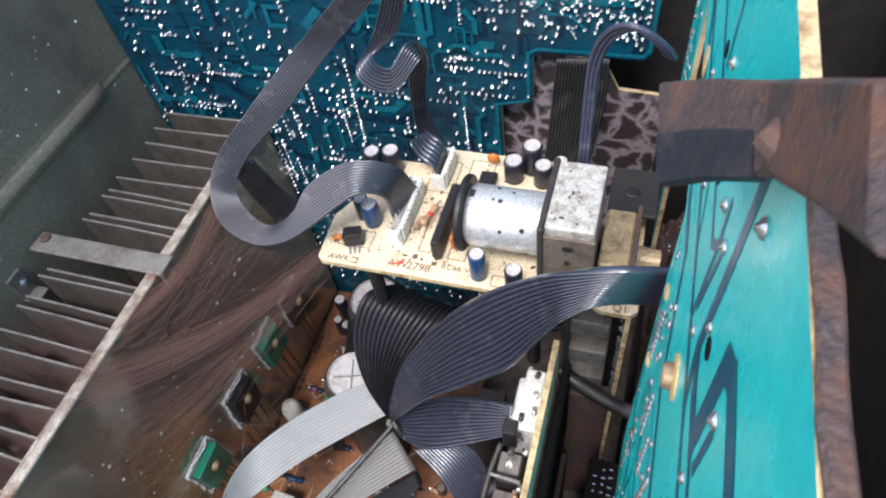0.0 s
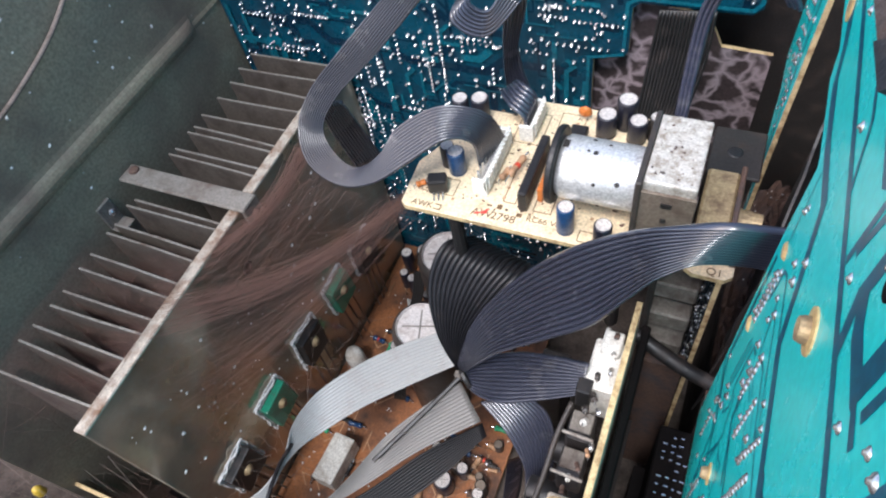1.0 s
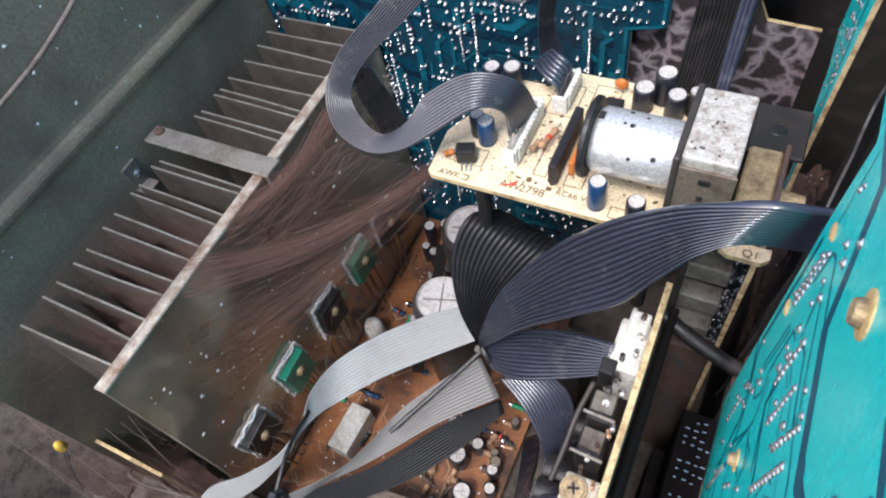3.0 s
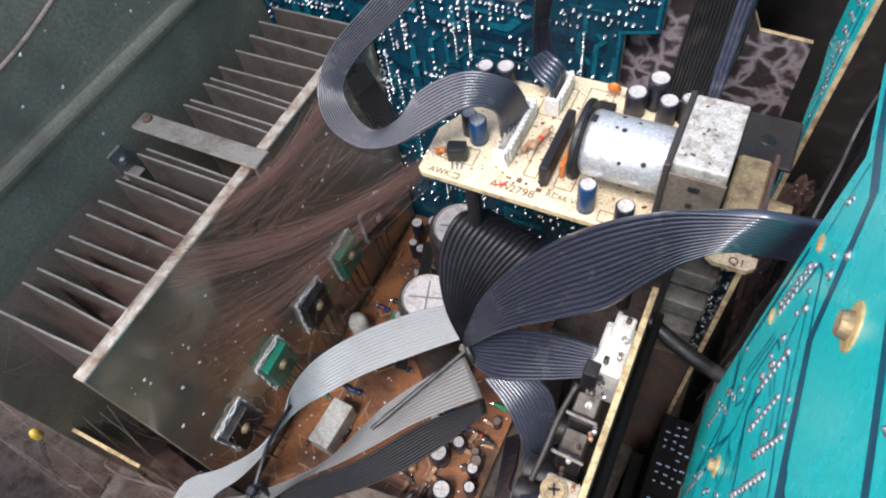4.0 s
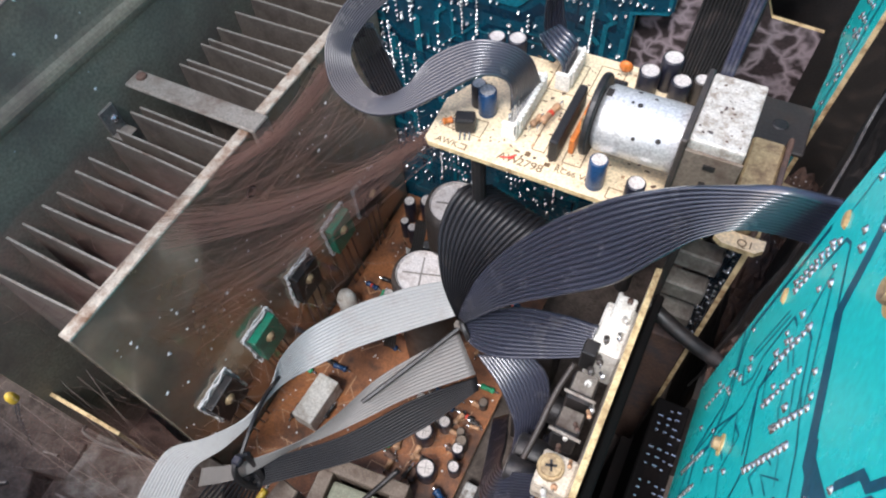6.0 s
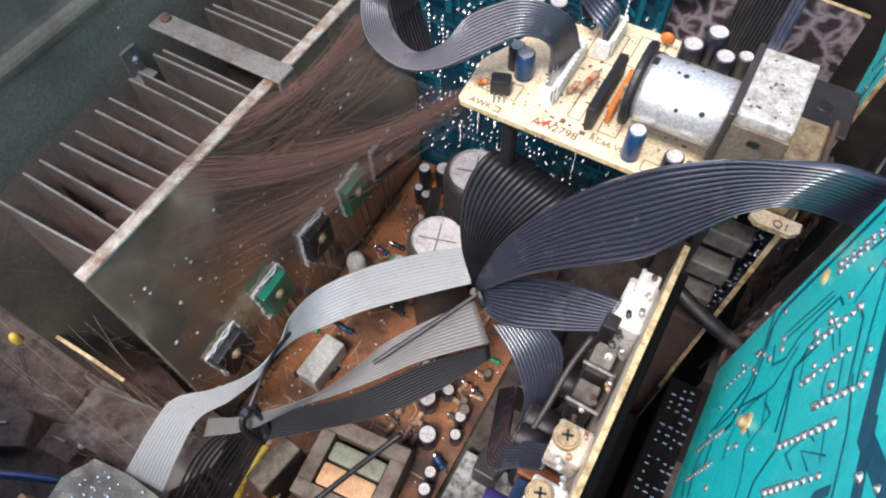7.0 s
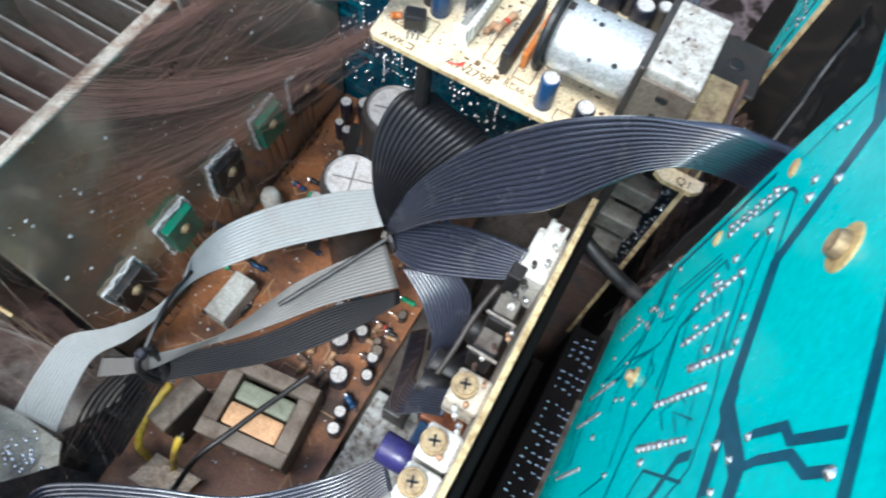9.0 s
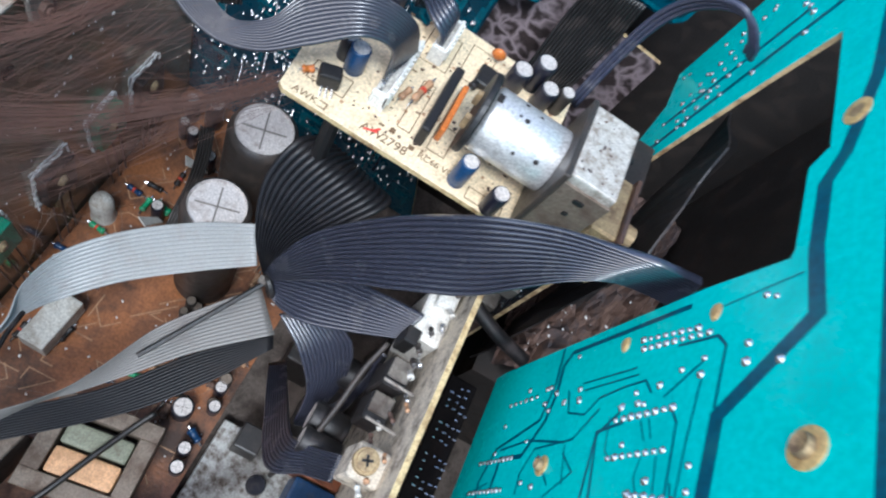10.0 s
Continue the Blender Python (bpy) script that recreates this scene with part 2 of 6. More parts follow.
def tube(points, r, n=8, per=8, bm=None, taper=None):
    """A round wire through the points."""
    own = bm or bmesh.new()
    line = catmull(points, per)
    rings = []
    side = None
    for i, p in enumerate(line):
        d = (line[min(i + 1, len(line) - 1)] - line[max(i - 1, 0)]).normalized()
        side = d.orthogonal().normalized() if side is None else (side - d * side.dot(d)).normalized()
        up = d.cross(side)
        rr = r if taper is None else r + (taper - r) * i / (len(line) - 1)
        rings.append([own.verts.new(p + rr * (math.cos(2 * math.pi * k / n) * side + math.sin(2 * math.pi * k / n) * up)) for k in range(n)])
    for lo, hi in zip(rings, rings[1:]):
        for k in range(n):
            own.faces.new((lo[k], lo[(k + 1) % n], hi[(k + 1) % n], hi[k]))
    own.faces.new(rings[0][::-1])
    own.faces.new(rings[-1])
    return own


def ribbon_mesh(stations, wires, thick=0.0012, per=9):
    """A flat cable of parallel wires between two edge lines: each wire stands out as a round ridge on both faces."""
    a, b = catmull([s[0] for s in stations], per), catmull([s[1] for s in stations], per)
    bm = bmesh.new()
    k = wires * 8
    rows = []
    for i in range(len(a)):
        wide = b[i] - a[i]
        j0, j1 = max(i - 1, 0), min(i + 1, len(a) - 1)
        along = (a[j1] + b[j1]) - (a[j0] + b[j0])
        up = along.cross(wide).normalized()
        ring = []
        for s in list(range(k + 1)):
            h = thick * (0.06 + 0.46 * math.sqrt(max(0.0, 1 - (s % 8 / 4 - 1) ** 2)))
            ring.append(bm.verts.new(a[i] + wide * (s / k) + up * h))
        for s in range(k, -1, -1):
            h = thick * (0.06 + 0.46 * math.sqrt(max(0.0, 1 - (s % 8 / 4 - 1) ** 2)))
            ring.append(bm.verts.new(a[i] + wide * (s / k) - up * h))
        rows.append(ring)
    for lo, hi in zip(rows, rows[1:]):
        n = len(lo)
        for s in range(n):
            bm.faces.new((lo[s], lo[(s + 1) % n], hi[(s + 1) % n], hi[s]))
        for s in range(n):
            if (s if s <= k else s - 1 - k) % 8 == 0:
                bm.edges.get((lo[s], hi[s])).smooth = False
    bm.faces.new(rows[0][::-1])
    bm.faces.new(rows[-1])
    return bm


def slab(outline, origin, ux, uy, thick, bm=None):
    """A plate with the given outline in the plane of ux and uy; its back lies thick behind. Face 0: front and back, 1: rim."""
    own = bm or bmesh.new()
    o, ux, uy = Vector(origin), Vector(ux), Vector(uy)
    n = ux.cross(uy).normalized()
    front = [own.verts.new(o + ux * x + uy * y) for x, y in outline]
    back = [own.verts.new(o + ux * x + uy * y - n * thick) for x, y in outline]
    own.faces.new(front)
    own.faces.new(back[::-1])
    for i in range(len(outline)):
        j = (i + 1) % len(outline)
        own.faces.new((front[i], back[i], back[j], front[j])).material_index = 1
    return own


def strips(lines, origin, ux, uy, height=0.00008):
    """Flat raised tracks, each (width, points), on a plane, as one mesh."""
    o, ux, uy = Vector(origin), Vector(ux), Vector(uy)
    n = ux.cross(uy).normalized()
    bm = bmesh.new()
    for i_line, (w, pts) in enumerate(lines):
        lift = n * (height + 8e-7 * i_line)
        pts = [Vector(p) for p in pts]
        lo, hi = [], []
        for i, p in enumerate(pts):
            d0 = (p - pts[i - 1]).normalized() if i else (pts[1] - p).normalized()
            d1 = (pts[i + 1] - p).normalized() if i < len(pts) - 1 else d0
            d = (d0 + d1)
            d = d.normalized() if d.length > 1e-6 else d0
            q = Vector((-d.y, d.x)) * (w / 2) / max(0.5, d.dot(d1))
            lo.append(bm.verts.new(o + ux * (p + q).x + uy * (p + q).y + lift))
            hi.append(bm.verts.new(o + ux * (p - q).x + uy * (p - q).y + lift))
        for i in range(len(pts) - 1):
            bm.faces.new((lo[i], hi[i], hi[i + 1], lo[i + 1]))
    return bm


def joint_mesh(r=0.0007, h=0.0008):
    return lathe([(r, 0), (r * 0.9, h * 0.35), (r * 0.45, h * 0.75), (r * 0.3, h * 1.25), (0, h * 1.3)], 8)


def inside(p, poly):
    hit = False
    for (x0, y0), (x1, y1) in zip(poly, poly[1:] + poly[:1]):
        if (y0 > p[1]) != (y1 > p[1]) and p[0] < (x1 - x0) * (p[1] - y0) / (y1 - y0) + x0:
            hit = not hit
    return hit


def bumps(places, origin, ux, uy, r, h, rnd, n=7):
    """Many solder points on a plane as one mesh."""
    o, ux, uy = Vector(origin), Vector(ux), Vector(uy)
    nn = ux.cross(uy).normalized()
    verts, faces = [], []
    for x, y in places:
        c = o + ux * x + uy * y
        s = rnd.uniform(0.75, 1.25)
        tip = ux * rnd.uniform(-0.5, 0.5) * r + uy * rnd.uniform(-0.5, 0.5) * r
        base = len(verts)
        for rr, hh in ((1.0, 0.0), (0.8, 0.45), (0.35, 0.85)):
            for k in range(n):
                a = 2 * math.pi * k / n
                verts.append(c + (ux * math.cos(a) + uy * math.sin(a)) * r * s * rr + nn * h * s * hh + tip * hh)
        verts.append(c + nn * h * s * 1.1 + tip)
        for ring in range(2):
            for k in range(n):
                i, j = base + ring * n + k, base + ring * n + (k + 1) % n
                faces.append((i, j, j + n, i + n))
        for k in range(n):
            faces.append((base + 2 * n + k, base + 2 * n + (k + 1) % n, base + 3 * n))
    me = bpy.data.meshes.new("solder_points")
    me.from_pydata([tuple(v) for v in verts], [], faces)
    me.materials.append(M_SOLDER)
    for p in me.polygons:
        p.use_smooth = True
    return me


def capacitor(x, y, z, r, h, sleeve, label, axis=None, group="", top=None, score=True):
    """An electrolytic can: a shrunk sleeve with a rolled shoulder and a scored bare top."""
    t = thing("capacitor", label, "capacitor", group)
    t.matrix_basis = Matrix.Translation((x, y, z)) @ (axis or Matrix())
    part("sleeve", lathe([(0, 0), (r * 0.94, 0), (r, h * 0.04), (r * 0.93, h * 0.09), (r, h * 0.14), (r, h * 0.95), (r * 0.95, h * 0.985), (r * 0.80, h)], 24), sleeve, t, smooth=True)
    bm = lathe([(0, h * 0.99), (r * 0.78, h * 0.99), (r * 0.82, h * 1.006), (r * 0.80, h * 1.002)], 24)
    cap = part("can_top", bm, top or M_CAN, t)
    if score:
        for a in (0.3, 0.3 + math.pi / 2):
            m = Matrix.Rotation(a, 4, "Z")
            bm = box(-r * 0.62, r * 0.62, -r * 0.025, r * 0.025, h * 0.991, h * 0.9935, m=m)
            part("score_line", bm, M_SCORE, cap)
    return t


def resistor(a, b, r, body, label, band=None, group="small parts on the board"):
    """A small axial part on bent wire legs."""
    t = thing("resistor", label, "resistor", group)
    a, b = Vector(a), Vector(b)
    t.location = (a + b) / 2
    d = (b - a) / 2
    prof = [(0, -1), (0.7, -1), (1.0, -0.88), (1.0, -0.6), (0.82, -0.5), (0.82, 0.5), (1.0, 0.6), (1.0, 0.88), (0.7, 1), (0, 1)]
    half = d.length * 0.62
    m = d.to_track_quat("Z", "Y").to_matrix().to_4x4()
    part("body", lathe([(q * r, w * half) for q, w in prof], 10, m), body, t, smooth=True)
    if band:
        part("band", lathe([(0.84 * r, -0.2 * half), (0.9 * r, -0.2 * half), (0.9 * r, 0.1 * half), (0.84 * r, 0.1 * half)], 10, m), band, t)
    for s in (-1, 1):
        part("lead", tube([d * 0.6 * s, d * 0.95 * s, d * s + Vector((0, 0, -r * 1.6))], r * 0.22, 5, 3), M_SOLDER, t)
    return t


# ---- chassis ----
def build_chassis():
    part("floor", box(-0.30, 0.10, -0.10, 0.25, -0.066, -0.062), M_FLOORDUST)
    tagged(bpy.data.objects["floor"], "dust-caked steel chassis floor under the boards", "floor", kind="structure")
    tagged(part("floor_plate", box(-0.024, 0.015, -0.06, 0.062, -0.0618, -0.0535, 0.0004), M_GALV), "speckled galvanised steel plate beside the brown board", "plate", kind="structure")
    # side wall with a pressed bead along it
    prof = [(-0.0625, 0.0), (0.0925, 0.0), (0.0945, 0.0003), (0.0958, 0.0011), (0.0972, 0.0016), (0.0985, 0.0018), (0.0998, 0.0016), (0.1012, 0.0011), (0.1025, 0.0003), (0.1045, 0.0), (0.160, 0.0), (0.163, -0.002), (0.164, -0.006)]
    bm = bmesh.new()
    ys = [0.006, 0.03, 0.07, 0.11, 0.15, 0.164, 0.168, 0.171, 0.172, 0.196]
    rows = []
    for y in ys:
        rows.append([bm.verts.new((-0.178 + d * (1.0 if y < 0.166 else 0.85 if y < 0.170 else 0.5 if y < 0.1715 else 0.0), y, z)) for z, d in prof] + [bm.verts.new((-0.1795 + d, y, z)) for z, d in prof[::-1]])
    for lo, hi in zip(rows, rows[1:]):
        n = len(lo)
        for k in range(n):
            bm.faces.new((lo[k], lo[(k + 1) % n], hi[(k + 1) % n], hi[k]))
    bm.faces.new(rows[0])
    bm.faces.new(rows[-1][::-1])
    tagged(part("wall_west", bm, M_GREEN), "dull green painted steel side wall with a pressed bead", "wall", kind="structure")
    tagged(part("wall_north", box(-0.18, 0.10, 0.215, 0.2165, -0.062, 0.19), M_DARKMETAL), "dark sheet metal rear wall behind the boards", "wall", kind="structure")
    tagged(part("wall_east", box(0.098, 0.0995, -0.09, 0.215, -0.062, 0.19), M_DARKMETAL), "dark sheet metal side wall", "wall", kind="structure")
    # Out of view; added so its shadow darkens the front-left floor.
    tagged(part("wall_south", box(-0.30, 0.10, -0.0765, -0.075, -0.062, 0.100), M_DARKMETAL), "dark sheet metal front wall, unseen, added to shade the chassis front", "wall", kind="structure")
    tagged(part("ground", box(-0.75, 0.65, -0.55, 0.65, -0.10, -0.066, 0.003, 2), M_TABLE), "plain grey-brown table top under the chassis", "ground", kind="structure")


build_chassis()


# ---- heat sink ----
HS_TOP = 0.0790
FIN_Y = [0.1830, 0.1735, 0.1628, 0.1552, 0.1450, 0.1362, 0.1335, 0.1245, 0.1210, 0.0985, 0.0955, 0.0862, 0.0818, 0.0727, 0.0672, 0.0587, 0.0533, 0.0442, 0.0371, 0.0283]


def build_heat_sink():
    hs = thing("heat_sink", "dusty aluminium heat sink with thin fins and rusted top edge", "heat sink")
    part("base_plate", box(-0.1255, -0.1215, 0.0205, 0.188, -0.058, HS_TOP - 0.0008, 0.0004), M_PLATE, hs, "greasy brown-grey mounting face")
    part("top_edge", box(-0.1257, -0.1213, 0.0205, 0.188, HS_TOP - 0.0008, HS_TOP, 0.0003), M_RUSTY, hs, "rust-flecked pale fin edge, light along its top put in the colour")
    rnd = random.Random(4)
    for y in FIN_Y:
        lean = rnd.uniform(-0.0012, 0.0012)
        t = 0.00036
        left = -0.1645 + rnd.uniform(-0.0010, 0.0010)
        bm = bmesh.new()
        pts = [(-0.1255, y), ((-0.1255 + left) / 2, y + lean * 0.7), (left, y + lean)]
        top = HS_TOP + rnd.uniform(-0.0008, 0.0)
        for (xa, ya), (xb, yb) in zip(pts, pts[1:]):
            v = [bm.verts.new(p) for p in ((xa, ya - t, -0.04), (xb, yb - t, -0.04), (xb, yb - t, top), (xa, ya - t, top), (xa, ya + t, -0.04), (xb, yb + t, -0.04), (xb, yb + t, top), (xa, ya + t, top))]
            for f in ((0, 1, 2, 3), (7, 6, 5, 4), (3, 2, 6, 7), (1, 5, 6, 2), (0, 3, 7, 4), (0, 4, 5, 1)):
                bm.faces.new([v[i] for i in f])
        fin = part("fin", bm, M_FIN, hs)
        # Separate paler strip: the light caught on the fin's top, as colour.
        bm = bmesh.new()
        for (xa, ya), (xb, yb) in zip(pts, pts[1:]):
            v = [bm.verts.new(p) for p in ((xa, ya - t, top), (xb, yb - t, top), (xb, yb + t, top), (xa, ya + t, top), (xa, ya - t, top + 0.0004), (xb, yb - t, top + 0.0004), (xb, yb + t, top + 0.0004), (xa, ya + t, top + 0.0004))]
            for f in ((4, 5, 6, 7), (0, 1, 5, 4), (2, 3, 7, 6), (1, 2, 6, 5), (3, 0, 4, 7)):
                bm.faces.new([v[i] for i in f])
        part("fin_edge", bm, M_ALU, fin, "pale fin edge, light along its top put in the colour")
    # screws in the plate
    for y, z in ((0.114, 0.067), (0.095, 0.058)):
        part("screw_hole", lathe([(0.0, 0.0), (0.0014, 0.0), (0.0022, 0.0006), (0.0028, 0.0002)], 12, Matrix.Translation((-0.1214, y, z)) @ Matrix.Rotation(radians(90), 4, "Y")), M_DARKMETAL, hs)

    st = thing("strap", "worn bare metal strap from the wall to the heat sink", "bracket")
    bm = box(-0.1755, -0.1182, 0.1042, 0.1125, HS_TOP + 0.0003, HS_TOP + 0.0019, 0.0005)
    box(-0.1198, -0.1182, 0.1042, 0.1125, HS_TOP - 0.007, HS_TOP + 0.0018, 0.0004, bm=bm)
    part("bar", bm, M_ALU, st)
    part("bolt", lathe([(0, 0.0020), (0.0011, 0.0020), (0.0019, 0.0016), (0.0021, 0.0002)], 12, Matrix.Translation((-0.1715, 0.1095, HS_TOP + 0.0012))), M_RUST, st)
    part("nut", lathe([(0, 0.0024), (0.0011, 0.0024), (0.0012, 0.0018), (0.0021, 0.0016), (0.0021, 0.0)], 6, Matrix.Translation((-0.1182, 0.1085, HS_TOP - 0.004)) @ Matrix.Rotation(radians(90), 4, "Y")), M_RUST, st)
    lg = thing("bent_lug", "bent bare metal lug standing out of the side wall", "bracket")
    bm = box(-0.178, -0.1715, 0.0905, 0.0975, 0.0655, 0.0667, 0.0003)
    box(-0.178, -0.1768, 0.0905, 0.0975, 0.0665, 0.0775, 0.0003, bm=bm)
    part("tab", bm, M_ALU, lg)
    part("rivet", lathe([(0, 0.0012), (0.0008, 0.0011), (0.0014, 0.0006), (0.0016, 0)], 12, Matrix.Translation((-0.1768, 0.0948, 0.0720)) @ Matrix.Rotation(radians(90), 4, "Y")), M_SOLDER, lg)


build_heat_sink()


def transistor(y, z, body, turn, label):
    """A power transistor pressed on the heat sink over a flaking insulating sheet."""
    t = thing("transistor", label, "transistor", "power transistors on the heat sink")
    t.matrix_basis = Matrix.Translation((-0.1215, y, z)) @ Matrix.Rotation(radians(turn), 4, "X")
    rnd = random.Random(int(y * 9999))
    pts = []
    for k in range(44):
        a = k / 44 * 4
        s, f = int(a), a - int(a)
        c = [(-1, -1), (1, -1), (1, 1), (-1, 1), (-1, -1)]
        u = c[s][0] + (c[s + 1][0] - c[s][0]) * f
        v = c[s][1] + (c[s + 1][1] - c[s][1]) * f
        pts.append((u * 0.0086 * rnd.uniform(0.94, 1.07), v * 0.0108 * rnd.uniform(0.96, 1.05)))
    part("insulating_sheet", slab(pts, (0.0004, 0, 0), (0, 1, 0), (0, 0, 1), 0.0004), [M_SPECK, M_SPECK], t, "white flaking insulating sheet")
    part("crusted_rim", tube([(0.0006 + rnd.uniform(0, 0.0014), u, v) for u, v in pts + pts[:1]], 0.00045, 5, 2), M_SPECK, t, "crusted white compound along the sheet's rim")
    part("case", box(0.0006, 0.0052, -0.0074, 0.0074, -0.0090, 0.0092, 0.0006, 2), body, t)
    part("tab", box(0.0005, 0.0018, -0.0072, 0.0072, 0.0092, 0.0100, 0.0002), M_GALV, t, "bare metal mounting tab")
    screw = part("screw", lathe([(0, 0.0017), (0.0013, 0.0016), (0.0022, 0.0006), (0.0025, 0)], 14, Matrix.Translation((0.0052, 0, 0.002)) @ Matrix.Rotation(radians(90), 4, "Y")), M_BRASS, t)
    part("slot", box(0.0067, 0.0070, -0.0011, 0.0011, 0.0018, 0.0022), M_BLACK, screw)
    for k in (-1, 0, 1):
        part("leg", tube([(0.003, k * 0.0045, -0.0080), (0.0034, k * 0.0045, -0.014), (0.0040, k * 0.0045, -0.0145 - (z + 0.052 - 0.0145) * 0.96)], 0.0004, 6, 4), M_RUST, t)


transistor(0.040, -0.0100, M_BLACK, 6, "black power transistor on a flaking white insulating sheet")
transistor(0.0690, -0.0080, M_TRGREEN, 4, "green-coated power transistor with a white flaking edge")
transistor(0.0990, -0.0075, M_BLACK, -3, "black power transistor with a crusted white insulating sheet")
transistor(0.1275, -0.0075, M_TRGREEN, 3, "green-coated power transistor on the heat sink")
transistor(0.1525, -0.0100, M_BLACK, -2, "dusty dark power transistor on the heat sink")


# ---- brown amplifier board ----
FLOOR = -0.052


def build_brown_board():
    bd = thing("amplifier_board", "stained brown circuit board covered in dust, lying on the chassis floor", "circuit board")
    part("board", slab([(-0.1000, -0.045), (-0.026, -0.045), (-0.026, 0.188), (-0.1205, 0.188), (-0.1205, 0.015), (-0.1000, 0.012)], (0, 0, FLOOR), (1, 0, 0), (0, 1, 0), 0.0016), [M_BROWN, M_EDGE], bd)
    for x, y in ((-0.095, -0.04), (-0.031, -0.04), (-0.031, 0.18), (-0.116, 0.18)):
        part("standoff", rod((x, y, -0.062), (x, y, FLOOR - 0.0016), 0.0025, 10), M_GALV, bd)
    rnd = random.Random(8)
    lines = []
    for _ in range(90):
        x, y = rnd.uniform(-0.117, -0.03), rnd.uniform(0.004, 0.184)
        pts = [(x, y)]
        for _ in range(rnd.randint(1, 3)):
            a = rnd.choice([0, 45, 90, 135, 180, 225, 270, 315])
            d = rnd.uniform(0.003, 0.012)
            q = (pts[-1][0] + d * math.cos(radians(a)), pts[-1][1] + d * math.sin(radians(a)))
            if -0.118 < q[0] < -0.029 and 0.003 < q[1] < 0.185:
                pts.append(q)
        if len(pts) > 1:
            lines.append((0.0005, pts))
    part("print_layer", strips(lines, (0, 0, FLOOR), (1, 0, 0), (0, 1, 0)), M_TAN, bd, "pale printed outlines")


build_brown_board()


# ---- parts on the brown board ----
capacitor(-0.0632, 0.1080, FLOOR, 0.0120, 0.0755, M_SLEEVE, "large grey-brown capacitor with a scored silver top", group="large capacitors")
capacitor(-0.0658, 0.1429, FLOOR, 0.0130, 0.0760, M_SLEEVE, "large capacitor in a brown-grey sleeve with a scored top", group="large capacitors")
for cx, cy, cr, ch, cm in (
    (-0.1105, 0.1735, 0.0032, 0.016, M_NAVY), (-0.1010, 0.1765, 0.0042, 0.018, M_NAVY), (-0.1080, 0.1630, 0.0024, 0.013, M_NAVY), (-0.1025, 0.1610, 0.0026, 0.013, M_NAVY),
    (-0.0940, 0.1215, 0.0026, 0.014, M_NAVY), (-0.0400, 0.0565, 0.0042, 0.0115, M_NAVY), (-0.0318, 0.0700, 0.0026, 0.0105, M_NAVY), (-0.0300, 0.0625, 0.0026, 0.010, M_NAVY),
    (-0.0313, 0.0440, 0.0027, 0.0110, M_NAVY), (-0.0300, 0.0370, 0.0028, 0.0115, M_NAVY), (-0.0480, 0.0700, 0.0042, 0.012, M_NAVY), (-0.0420, 0.0780, 0.0028, 0.010, M_NAVY),
    (-0.0560, 0.0830, 0.0026, 0.010, M_NAVY), (-0.0900, 0.1540, 0.0030, 0.014, M_NAVY),
):
    capacitor(cx, cy, FLOOR, cr, ch, cm, "small dark blue capacitor with a dusty silver top", group="small capacitors on the brown board")


